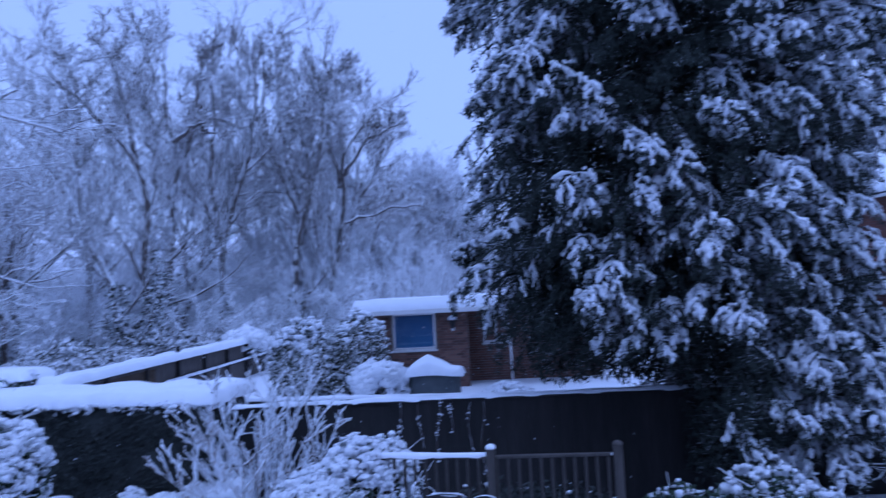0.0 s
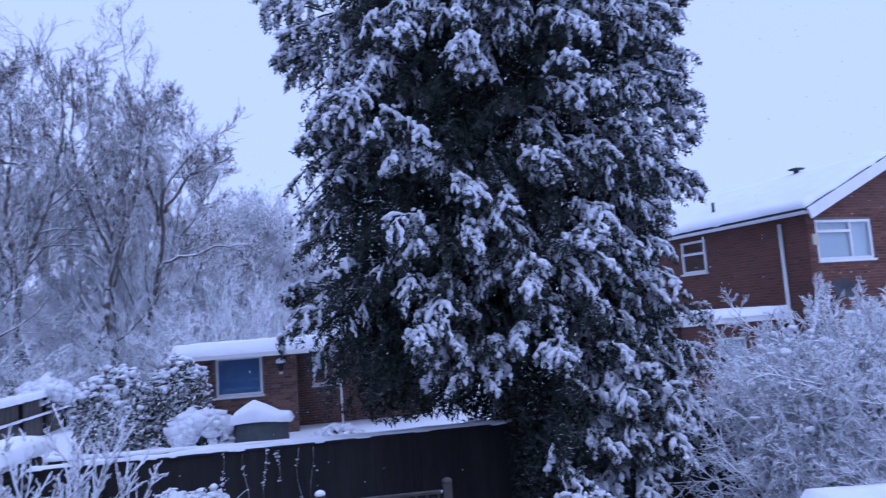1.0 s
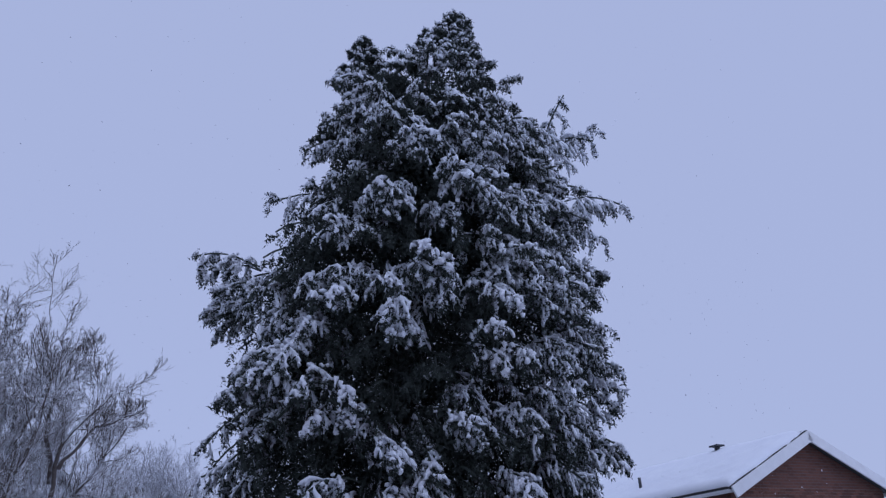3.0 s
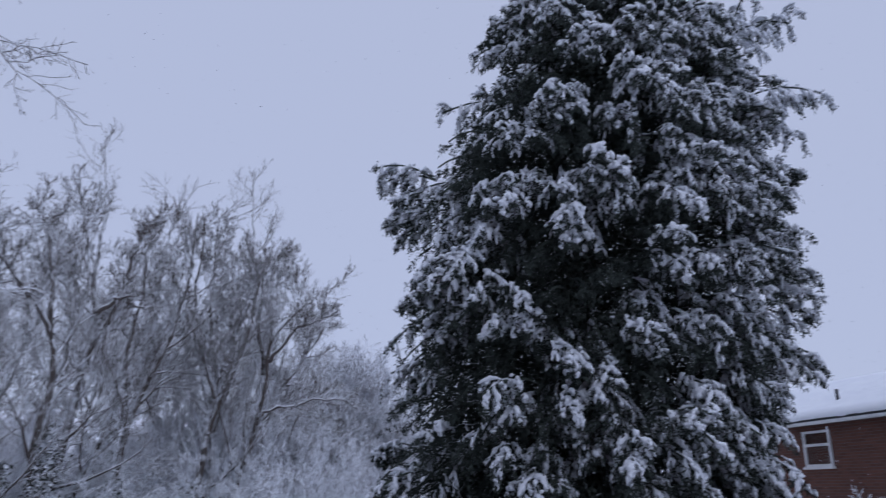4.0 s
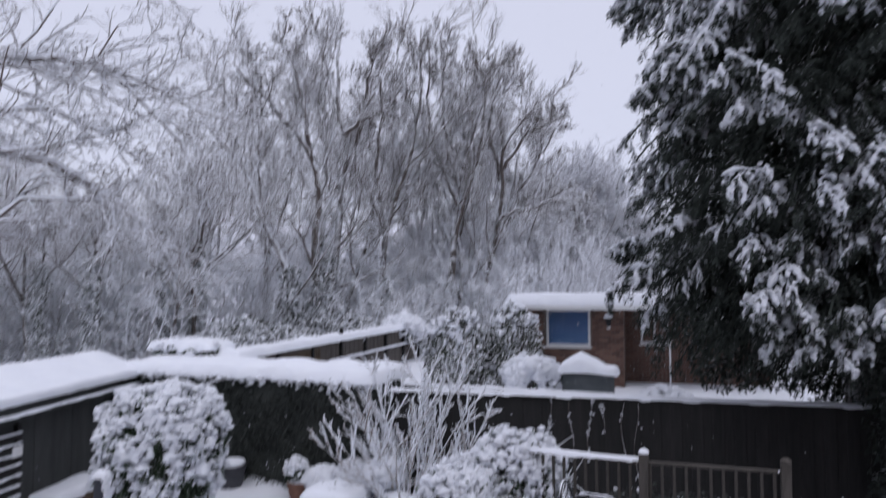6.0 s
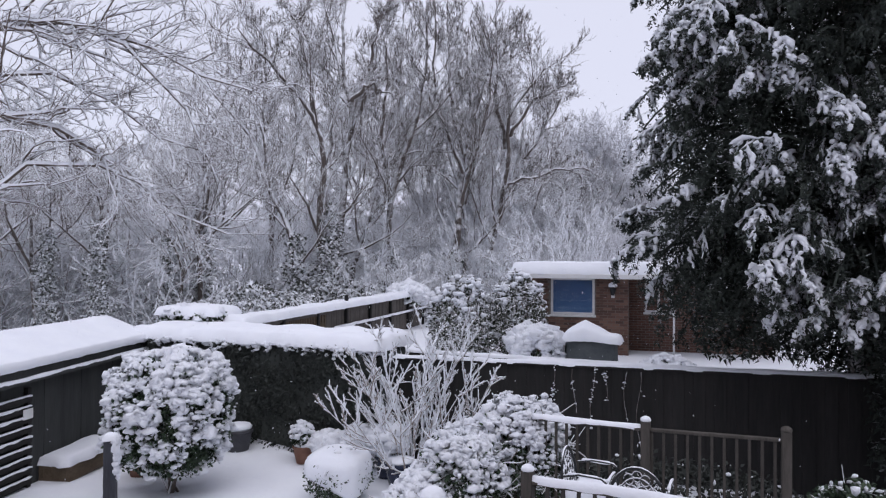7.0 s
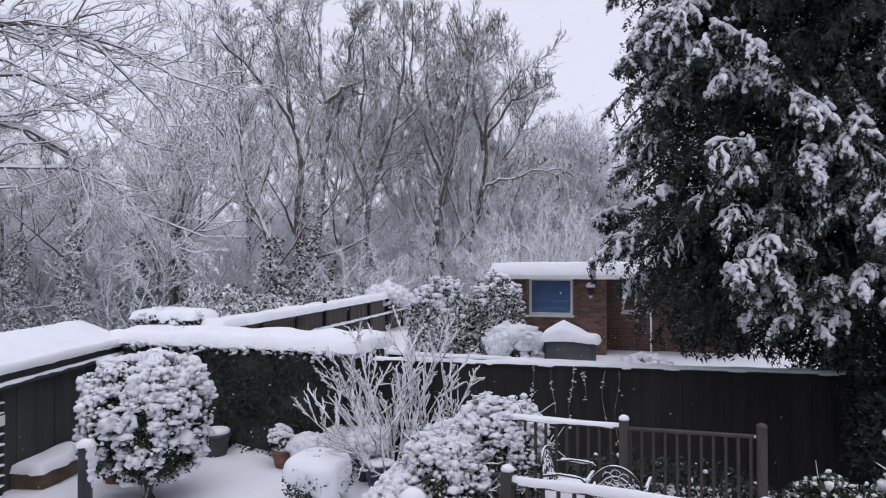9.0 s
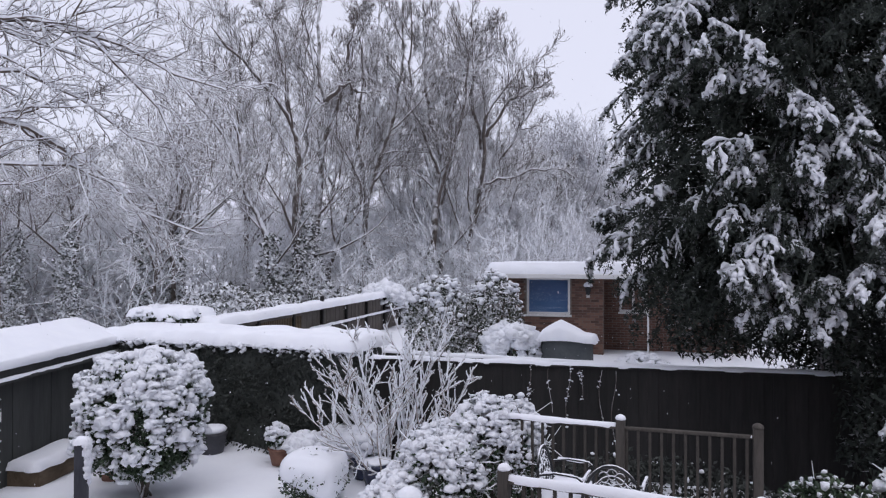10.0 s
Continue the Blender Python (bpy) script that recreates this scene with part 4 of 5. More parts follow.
wood_tree(203, 33, [[(-23.6, -3.1), (-23.6, 1.4), (-23.0, 6.3), (-22.6, 11.1), (-23.3, 14.5), (-23.3, 17.4), (-23.0, 21.0)], [(-22.6, 12.2), (-20.9, 13.3), (-18.9, 12.2)],
                    [(-22.8, 9), (-21.4, 13), (-20.7, 17), (-20.2, 19.0)]], "tall upright leafless tree with snow on every branch", 0.2, 5.0)
wood_tree(204, 34, [[(-19.7, -1.3), (-19.5, 4.1), (-18.1, 8.8), (-17.1, 12.0), (-16.7, 14.9), (-16.5, 20.2)], [(-22.6, -2.0), (-21.1, 2.7), (-19.5, 4.8), (-18.0, 7.0), (-16.0, 8.2), (-14.0, 10.5)],
                    [(-18.1, 8.8), (-18.8, 13), (-18.6, 17), (-18.4, 19.6)], [(-19.5, 4.5), (-20.2, 9.0), (-19.8, 13.5), (-20.0, 17.5)]], "tall leafless tree with a low crooked limb under snow", 0.19, 4.2)
wood_tree(205, 35, [[(-14.4, -0.3), (-13.7, 5.7), (-13.4, 9.0), (-12.5, 13.6), (-12.1, 19.4)], [(-13.5, 8), (-14.6, 12), (-14.8, 16.5), (-14.9, 20.0)], [(-13, 11), (-11.4, 15), (-10.8, 17.4)], [(-13.9, 4.0), (-12.4, 9.0), (-11.5, 13.0), (-11.6, 17.2)], [(-13.6, 6.5), (-15.4, 11.0), (-16.0, 15.0), (-15.9, 18.6)]],
          "tall many-limbed leafless tree traced with snow", 0.2, 4.0)
wood_tree(206, 36, [[(-13.4, -0.7), (-13.4, 2.9), (-14.5, 7.2), (-15.4, 9.9), (-17.7, 11.6)], [(-13.5, 4), (-12.6, 9), (-13.2, 14), (-13.4, 17.5)]], "slender crooked leafless tree traced with snow", 0.15)
wood_tree(207, 36, [[(-11.7, -0.7), (-10.8, 2.9), (-10.2, 7.6), (-10.0, 10.9), (-8.2, 13.4), (-7.2, 14.6)], [(-10.2, 8.5), (-11, 13), (-10.5, 16), (-10.3, 17.6)], [(-9.9, 9.5), (-8.3, 12), (-6.5, 12.8), (-5.0, 13.6)],
                    [(-11.3, 1.0), (-9.7, 6.0), (-8.8, 10.5), (-8.3, 14.6)], [(-10.6, 3.5), (-8.8, 7.6), (-7.0, 10.4), (-5.6, 12.8)], [(-10.3, 5.4), (-9.8, 5.8), (-7.3, 6.5), (-5.1, 6.9), (-3.4, 6.7)]], "leafless tree with one long low bough under snow", 0.19, 3.4)

WOODS = {
    "wide": forked_tree("bare_tree", 12, 13.2, 0.16, 8, 0.38, 36, LV, min_r=0.0115),
    "ivy": forked_tree("ivy_clad_tree", 3, 12.4, 0.17, 6, 0.45, 36, LV, min_r=0.0115),
    # the distant trees take the twigs paled for haze
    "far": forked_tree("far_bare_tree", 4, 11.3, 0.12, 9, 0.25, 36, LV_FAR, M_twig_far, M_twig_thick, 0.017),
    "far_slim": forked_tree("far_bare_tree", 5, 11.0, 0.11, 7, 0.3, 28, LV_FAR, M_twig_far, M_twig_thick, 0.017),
    "sapling": bare_tree("sapling", 8, 8.5, 0.035, 5, 0.16, ((9, 0.26, 40, 4, 0.4), (6, 0.45, 44, 2, 0.2), (4, 0.5, 44, 1, 0.1)), 0.2, M_twig_thick, M_twig_thick, 0.010),
    "thicket": bare_tree("thicket", 6, 4.5, 0.04, 7, 0.5, ((9, 0.5, 50, 4, 0.2), (6, 0.5, 48, 2, 0.1), (4, 0.5, 45, 1, 0.0)), 0.1, M_twig_thick, M_twig_thick, 0.012),
}
ivy_on(WOODS["ivy"], 7, 8.0, 0.62, 5200)
TAGS = {"wide": "spreading leafless tree with several snowy stems", "ivy": "leafless tree with an ivy-clad, snow-dusted trunk", "far": "distant snowy leafless tree, twigs paled for haze",
        "far_slim": "slim distant snowy leafless tree, twigs paled for haze", "sapling": "cluster of slender leafless saplings coated with snow", "thicket": "tangled leafless undergrowth coated with snow"}
used_kinds = set()


def plant(kind, az, d, scale=1.0, turn=0.0, z=0.0):
    p = bearing(az, 0, d)
    m = pose(p[0], p[1], z, 0, 0, turn) @ Matrix.Diagonal((scale, scale, scale, 1))
    if kind in used_kinds:
        return copy_thing(WOODS[kind], m)
    used_kinds.add(kind)
    WOODS[kind].matrix_world = m
    return tagged(WOODS[kind], TAGS[kind], "shrub" if kind == "thicket" else "tree", "woodland undergrowth" if kind == "thicket" else "woodland trees")


for kind, az, d, sc, turn in (
        ("wide", -33.5, 40, 0.9, 260), ("wide", -46.5, 38, 0.85, 70), ("wide", -28.6, 42, 1.1, 190), ("wide", -21.0, 42, 1.15, 330), ("wide", -15.8, 43, 1.1, 130),
        ("ivy", -33.9, 30, 0.72, 0), ("ivy", -36.3, 29, 0.85, 80), ("ivy", -40.9, 28.5, 0.85, 190), ("ivy", -44.2, 29, 0.8, 250), ("ivy", -48.5, 29, 0.85, 20), ("wide", -8.2, 46, 0.95, 50), ("wide", -5.6, 48, 0.85, 220)):
    plant(kind, az, d, sc, turn)
rng_w = np.random.default_rng(33)
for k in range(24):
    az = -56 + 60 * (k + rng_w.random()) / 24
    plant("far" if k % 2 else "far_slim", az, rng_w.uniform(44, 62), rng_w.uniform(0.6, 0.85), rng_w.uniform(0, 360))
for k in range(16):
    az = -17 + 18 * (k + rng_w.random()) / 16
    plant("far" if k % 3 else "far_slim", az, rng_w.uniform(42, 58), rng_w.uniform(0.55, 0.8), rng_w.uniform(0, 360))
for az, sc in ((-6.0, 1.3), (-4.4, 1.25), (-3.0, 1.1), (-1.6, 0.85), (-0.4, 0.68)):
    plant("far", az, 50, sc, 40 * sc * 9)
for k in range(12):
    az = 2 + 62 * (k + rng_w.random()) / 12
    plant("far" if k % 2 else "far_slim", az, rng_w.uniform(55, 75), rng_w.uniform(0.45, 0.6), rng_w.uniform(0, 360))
for k in range(26):
    az = -30 + 27 * (k + rng_w.random()) / 26
    plant("sapling", az, rng_w.uniform(31, 42), rng_w.uniform(0.75, 1.25), rng_w.uniform(0, 360))
for az, d, sc in ((-48.5, 31, 1.2), (-46.2, 33, 1.1), (-43.0, 31.5, 1.15), (-42.2, 34, 1.3), (-39.0, 32, 1.1), (-37.6, 33, 1.25)):
    plant("thicket", az, d, sc, az * 37)
for k in range(9):
    az = -54 + 24 * (k + rng_w.random()) / 9
    plant("sapling", az, rng_w.uniform(33, 44), rng_w.uniform(0.75, 1.2), rng_w.uniform(0, 360))
for k in range(26):
    az = -54 + 55 * (k + rng_w.random()) / 26
    plant("thicket", az, rng_w.uniform(28.5, 38), rng_w.uniform(0.6, 1.1), rng_w.uniform(0, 360))


# ---- far woodland that closes the view, its mist painted pale and glowing ----
def far_woods():
    n = 260
    v, f = [], []
    for k in range(n + 1):
        a = radians(-150 + 300 * k / n)
        top = 11.5 + 2.2 * noise.noise(Vector((k * 0.21, 0, 0))) + 1.2 * noise.noise(Vector((k * 0.9, 3, 0)))
        for z in (-4, 0.6 * top, top):
            v.append((88 * math.sin(a), 88 * math.cos(a), z))
    for k in range(n):
        for j in range(2):
            f.append((k * 3 + j, k * 3 + 3 + j, k * 3 + 4 + j, k * 3 + 1 + j))
    # Pale colour and a weak emission stand in for the mist.
    m = mottled("far_woods_painted_mist", (0.60, 0.60, 0.64), (0.80, 0.80, 0.84), 0.25, 1.0, 0.0, 0.01, stretch=(1, 1, 0.25))
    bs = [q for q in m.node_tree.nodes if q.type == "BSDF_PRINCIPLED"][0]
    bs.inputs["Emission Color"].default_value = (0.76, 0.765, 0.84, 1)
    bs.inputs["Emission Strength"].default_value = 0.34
    tagged(raw_part("backdrop", v, f, m), "snow-covered woodland far behind the gardens, mist painted as pale glow", "backdrop", kind="structure")


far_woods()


# ---- overhanging tree by the shed ----
def overhanging_tree():
    rng = np.random.default_rng(51)
    base = bearing(-57, 0, 21)
    ob = thing("overhanging_tree", (base[0], base[1], 0.0), "large leafless tree with arching limbs carrying thick snow", "tree")
    o = np.array([base[0], base[1], 0.0])
    trunk = np.array([[(0, 0, -0.2), (0.05, 0, 3), (0.1, 0.1, 6), (0.3, 0.1, 9), (0.5, 0.2, 12), (0.9, 0.3, 16)]], float)
    raw_part("trunk", *tubes(trunk, np.array([[0.42, 0.36, 0.3, 0.24, 0.17, 0.05]]), 10), M_bark, ob)
    guides = [  # height of the limb at its root, then bearing and height along it, in degrees
        (12, ((-47, 15.5), (-43.5, 16.3), (-39, 15), (-35.5, 11), (-32.5, 5.5))),
        (13, ((-46, 16), (-42, 16), (-37.5, 14.5), (-33.5, 13.2), (-29.5, 12.5))),
        (24, ((-46, 29), (-41, 31.5), (-37, 31), (-33.5, 29.3), (-30.5, 27.6))),
        (7, ((-47, 9.5), (-43, 9), (-39, 6.5), (-36, 3.5), (-33, 1.5))),
        (25, ((-46, 31), (-42, 35), (-38, 37.5), (-35, 39), (-32, 39))),
        (2, ((-48, 4), (-45, 6), (-41.5, 6.5), (-38, 4.5), (-35.5, 1.5))),
        (20, ((-48, 23.5), (-44.5, 25), (-41, 24.5), (-38, 22.8), (-35.8, 20.8))),
        (10, ((-48, 11.5), (-44, 12), (-40, 11), (-36.5, 9), (-33.5, 8))),
        (30, ((-48, 36), (-45, 40), (-42, 43), (-39, 45), (-37, 46))),
    ]
    P = np.array([[bearing(az, el, d) - o for (az, el), d in zip(((-52, root), *along), np.linspace(21, 19.7, 6))] for root, along in guides])
    P += rng.normal(0, 0.12, P.shape)
    R = np.linspace(0.085, 0.018, 6)[None] * rng.uniform(0.8, 1.1, (len(P), 1))
    join = np.stack([np.array([[0.1, 0.1, 7.0]] * len(P)) * np.array([1, 1, 0.9]), P[:, 0]], 1)
    mid = (join[:, 0] + join[:, 1]) / 2 + np.array([0, 0, 0.5])
    J = np.stack([join[:, 0], mid, join[:, 1]], 1)
    chunks = [tubes(J, np.repeat(np.array([[0.16, 0.13, 0.11]]), len(P), 0), 6), tubes(P, R, 6)]
    cur = (P, R)
    for k, (per, ratio, ang, seg, up) in enumerate(((24, 0.36, 50, 7, 0.0), (9, 0.42, 46, 4, 0.15), (4, 0.42, 42, 2, 0.2))):
        cur = sprout(rng, cur[0], cur[1], per, ratio, ang, seg, up, 0.2, 0.08, 0.6, 0.8)
        cur = (cur[0], np.maximum(cur[1], (0.013, 0.009, 0.006)[k]))
        chunks.append(tubes(*cur, (5, 4, 3)[k]))
        if k < 2:
            top = cur[0] + np.array([0, 0, 1.0]) * cur[1][..., None] * 0.9
            chunks_snow.append(tubes(top, cur[1] * rng.uniform(0.6, 1.1, cur[1].shape), 4))
    chunks_snow.append(tubes(P + np.array([0, 0, 1.0]) * R[..., None] * 0.8, R * 0.85, 6))
    raw_part("crown", *joined(chunks), M_twig, ob)
    raw_part("lying_snow", *joined(chunks_snow), M_snow_clump, ob, "snow lying along the limbs")


chunks_snow = []
overhanging_tree()


# ---- snow-laden shrubs ----
def snow_shrub(name, at, radii, zc, seed, label, n_leaf=3500, leaf=0.07, n_clump=900, clump=0.06, bias=0.15, mat=None, stems=5, group="", twiggy=0, droop=0.0, boxy=1.0, fine=False, low=0.4, grade=0.8):
    """A rounded bush: stems, a shell of leaves and lumps of snow on what faces up."""
    rng = np.random.default_rng(seed)
    ob = thing(name, at, label, "shrub", group)
    rx, ry, rz = radii

    def shell(n, lo, hi):
        d = rng.normal(size=(n, 3))
        d /= np.linalg.norm(d, axis=1, keepdims=True)
        lump = np.array([noise.noise(Vector(q) * 2.4 + Vector((seed, 0, 0))) for q in d])
        k = rng.uniform(lo, hi, n) * (1 + 0.16 * lump)
        p = np.sign(d) * np.abs(d) ** boxy * k[:, None] * np.array([rx, ry, rz])
        p[:, 2] += zc - droop * (d[:, 0] ** 2 + d[:, 1] ** 2) * k
        return p, d
    ends = shell(stems * 3, 0.7, 0.95)[0]
    base = rng.normal(0, 0.05, (len(ends), 3)) * np.array([1, 1, 0])
    mids = base * 0.5 + ends * 0.45 + np.array([0, 0, 0.1])
    raw_part("stem_cluster", *tubes(np.stack([base, mids, ends], 1), np.tile(np.array([[0.028, 0.018, 0.006]]), (len(ends), 1)), 5), M_stem if twiggy else M_bark, ob)
    p, d = shell(n_leaf, 0.72, 1.03)
    keep = p[:, 2] > 0.03
    raw_part("leaves", *leaves(rng, p[keep], np.full(keep.sum(), leaf), 0.3, 0.6), mat or M_leaf, ob, smooth=False)
    p, d = shell(int(n_clump * 2.2), 0.9, 1.06)
    holes = np.array([noise.noise(Vector(q) * 3.7 + Vector((0, seed, 0))) for q in d])
    w = np.clip(bias + low + grade * d[:, 2] + 0.8 * holes + rng.normal(0, 0.15, len(d)), 0, 1)
    keep = (rng.random(len(d)) < w) & (p[:, 2] > 0.05)
    p, w = p[keep], w[keep]
    big = w > (0.45 if fine else 2.0)
    sz = clump * (0.28 + 1.0 * w) * rng.uniform(0.55, 1.3, len(w))
    lumps = [clumps(rng, p[q], sz[q], 0.75, 0.75, f_) for q, f_ in ((big, True), (~big, False)) if q.any()]
    tagged(raw_part("snow_clumps", *joined(lumps), M_snow_clump, ob, "soft lumps of snow"), kind="stuff")
    if twiggy:
        q = shell(twiggy, 0.55, 0.85)[0]
        e = q * np.array([1.12, 1.12, 1.0]) + rng.normal(0, 0.16, q.shape)
        tagged(raw_part("twiggy_growth", *tubes(np.stack([q, (q + e) / 2 + rng.normal(0, 0.03, q.shape), e], 1), np.tile(np.array([[0.009, 0.0075, 0.005]]), (len(q), 1)), 4), M_frost if name == "frosted_shrub" else M_stem, ob), kind="stuff")
    return ob


snow_shrub("round_bush", (-7.03, 9.7, 0), (0.87, 0.86, 0.93), 1.22, 61, "rounded evergreen bush heaped with lumps of snow", 13000, 0.07, 3000, 0.047, 0.0, boxy=0.8, fine=True, low=0.5, grade=0.4)
snow_shrub("spreading_bush", (-1.32, 8.15, 0), (0.58, 0.6, 0.88), 1.18, 62, "leafy bush by the railing weighed down with snow", 6000, 0.06, 2900, 0.031, 0.0, twiggy=700, boxy=0.85, low=0.16, fine=True)
snow_shrub("spreading_bush", (-1.85, 7.7, 0), (0.52, 0.55, 0.78), 1.0, 63, "leafy bush weighed down with snow beside the railing", 5200, 0.06, 2500, 0.031, 0.05, twiggy=500, boxy=0.85, low=0.16, fine=True)
snow_shrub("spreading_bush", (-2.2, 7.3, 0), (0.4, 0.42, 0.6), 0.75, 78, "low leafy bush weighed down with snow", 2600, 0.06, 1300, 0.034, 0.05, twiggy=200, boxy=0.85, fine=True)
snow_shrub("arching_shrub", (-4.7, 19.3, 0.65), (1.0, 0.7, 1.2), 1.25, 64, "arching shrub with drooping snow-covered sprays", 5500, 0.10, 330, 0.065, -0.1, mat=M_leaf_dusted, twiggy=420, droop=0.25)
snow_shrub("arching_shrub", (-3.2, 19.6, 0.65), (0.78, 0.7, 1.2), 1.35, 65, "upright evergreen shrub streaked with snow", 5500, 0.10, 200, 0.06, -0.2, mat=M_leaf_dusted, twiggy=200)
snow_shrub("mounded_shrub", (-2.55, 18.6, 0.65), (0.64, 0.55, 0.66), 0.55, 66, "low mounded shrub buried in snow", 1800, 0.08, 800, 0.10, 0.25, boxy=0.8)
cb = snow_shrub("clipped_bush", (-9.65, 14.3, 0.0), (0.8, 0.6, 0.3), 2.2, 67, "flat clipped bush topped with deep snow", 3500, 0.08, 320, 0.07, -0.15, boxy=0.7, fine=True)
part("snow_cap", snow_sheet(1.55, 1.1, 0.2, 24, 18, 167, 0.2, 0.06), M_snow, cb, "deep soft cap of snow", True).location = (0.0, 0.0, 2.36)
snow_shrub("small_bush", (-8.6, 26.5, 0.65), (0.75, 0.6, 0.4), 1.5, 68, "small bush by the fence capped with snow", 900, 0.10, 420, 0.12, 0.4)
snow_shrub("low_plant", (0.75, 18.9, 0.65), (0.65, 0.45, 0.3), 0.22, 69, "low snow-covered plant on the terrace", 600, 0.08, 380, 0.06, 0.3, twiggy=40)
snow_shrub("dusted_shrub", (2.1, 7.95, 0), (0.6, 0.5, 0.65), 0.8, 70, "low dark shrub with snow on its twigs", 3500, 0.07, 130, 0.03, -0.2, twiggy=60)
snow_shrub("dusted_shrub", (3.2, 8.3, 0), (0.85, 0.7, 0.75), 0.75, 71, "snow-dusted twiggy shrub below the conifer", 2600, 0.07, 300, 0.04, 0.0, twiggy=300)
snow_shrub("dark_shrub", (0.5, 9.3, 0), (1.6, 0.7, 0.6), 0.6, 72, "dark evergreen shrub in the shade behind the railing", 5500, 0.08, 50, 0.03, -0.4, mat=M_leaf_hedge)
snow_shrub("potted_shrub", (-4.02, 11.35, 0.35), (0.28, 0.28, 0.24), 0.24, 74, "small potted evergreen covered in snow", 700, 0.06, 320, 0.07, 0.4)
snow_shrub("potted_shrub", (-5.78, 11.72, 0.28), (0.22, 0.22, 0.2), 0.2, 75, "small potted plant covered in snow", 900, 0.06, 110, 0.05, 0.0)
snow_shrub("potted_shrub", (-5.3, 11.75, 0.1), (0.28, 0.25, 0.2), 0.22, 76, "low potted plant under snow", 400, 0.06, 200, 0.075, 0.4)
snow_shrub("potted_shrub", (-4.65, 11.85, 0.1), (0.34, 0.3, 0.28), 0.25, 77, "small plant buried in snow", 400, 0.06, 330, 0.075, 0.4)

# many-stemmed bare shrub in front of the fence
LV_SHRUB = ((8, 0.36, 34, 5, 0.5), (6, 0.34, 36, 3, 0.45), (3, 0.34, 36, 1, 0.3))
sh = bare_tree("many_stemmed_shrub", 81, 3.0, 0.026, 22, 1.2, LV_SHRUB, 0.2, M_stem, M_stem, 0.0095, wob=0.08)
sh.matrix_world = pose(-3.68, 11.5, 0.0, 0, 0, 20)
tagged(sh, "many-stemmed bare shrub with every twig coated in snow", "shrub")
fr = bare_tree("frosted_shrub", 85, 2.9, 0.03, 11, 0.5, ((8, 0.5, 46, 5, 0.3), (8, 0.48, 48, 3, 0.15), (9, 0.46, 46, 1, 0.1)), 0.15, M_frost, M_frost, 0.0062)
tagged(fr, "tall dense twiggy shrub thickly frosted with snow", "shrub", "frosted shrubs")
fr.matrix_world = pose(6.9, 9.4, 0) @ Matrix.Diagonal((1.0, 1.0, 1.1, 1))
for x, y, k, tn in ((7.8, 9.6, 1.2, 120), (8.7, 9.3, 1.2, 220), (7.7, 8.3, 0.95, 300), (9.7, 10.2, 1.25, 60), (8.4, 10.4, 1.25, 10)):
    copy_thing(fr, pose(x, y, 0, 0, 0, tn) @ Matrix.Diagonal((k, k, k, 1)))
for k, (x, y) in enumerate(((7.2, 9.6), (8.5, 9.4))):
    snow_shrub("frosted_shrub", (x, y, 0), (1.3, 1.0, 1.5), 1.6, 82 + k, "broad twiggy shrub frosted with snow", 1500, 0.06, 500, 0.035, 0.0, M_ivy, twiggy=2600, group="frosted shrubs")

# a bare climber on the fence
rng_c = np.random.default_rng(92)
cl = thing("bare_climber", (-0.6, 12.14, 0), "thin bare climber with specks of snow on the fence", "climber")
Pc = np.array([[(x + 0.04 * math.sin(z * 5 + x * 9), -0.03, z) for z in np.linspace(1.84 - hang, 1.82, 10)] for x, hang in ((-0.78, 0.5), (-0.42, 0.75), (-0.12, 0.95), (0.08, 0.5), (0.42, 0.9), (0.62, 1.3))])
raw_part("vine", *tubes(Pc, np.full(Pc.shape[:2], 0.006), 4), M_bark, cl)
pc = Pc.reshape(-1, 3)[rng_c.integers(0, 60, 30)]
pc = (pc[:, None, :] + rng_c.normal(0, 0.022, (30, 3, 3)) * np.array([0.8, 0.4, 1.6])).reshape(-1, 3)
tagged(raw_part("snow_speckle", *clumps(rng_c, pc, np.full(len(pc), 0.017)), M_snow_clump, cl), kind="stuff")

# frosted evergreen undergrowth along the edge of the wood
ug = snow_shrub("frosted_undergrowth", tuple(bearing(-27, 0, 29.5)[:2]) + (0.0,), (1.9, 1.5, 1.25), 0.9, 88, "tangled evergreen undergrowth frosted with snow", 4800, 0.17, 110, 0.05, -0.1, M_ivy, twiggy=500, group="woodland undergrowth")
for k, (az, d, sc, tn) in enumerate(((-20, 30, 1.0, 40), (-30.2, 28.5, 1.1, 90), (-33, 27.5, 0.85, 140), (-17, 32.5, 0.9, 10), (-24, 31.5, 1.2, 170), (-13.5, 33, 0.9, 70))):
    q = bearing(az, 0, d)
    copy_thing(ug, pose(q[0], q[1], 0, 0, 0, tn) @ Matrix.Diagonal((sc, sc, sc * 1.1, 1)))


# ---- topiary mound with a smooth snow cap ----
def capped_mound(at, r, h, seed):
    ob = snow_shrub("clipped_box_bush", at, (r, r, h * 0.55), h * 0.5, seed, "clipped box bush under a smooth dome of snow", 2500, 0.05, 160, 0.035, -0.35)
    bm = bmesh.new()
    bmesh.ops.create_icosphere(bm, subdivisions=4, radius=1)
    for v in bm.verts:
        n_ = noise.noise(v.co * 2 + Vector((seed, 0, 0)))
        v.co = Vector([math.copysign(abs(q) ** 0.62, q) for q in v.co]) * 0.86
        low = 0.45 if v.co.z > 0 else (0.25 + 0.45 * max(0, v.co.x + 0.5))
        v.co = Vector((v.co.x * r * 1.04, v.co.y * r * 1.04, v.co.z * h * low)) * (1 + 0.06 * n_)
        v.co.z += h * 0.66
    part("snow_dome", bm, M_snow, ob, "smooth dome of snow", True)


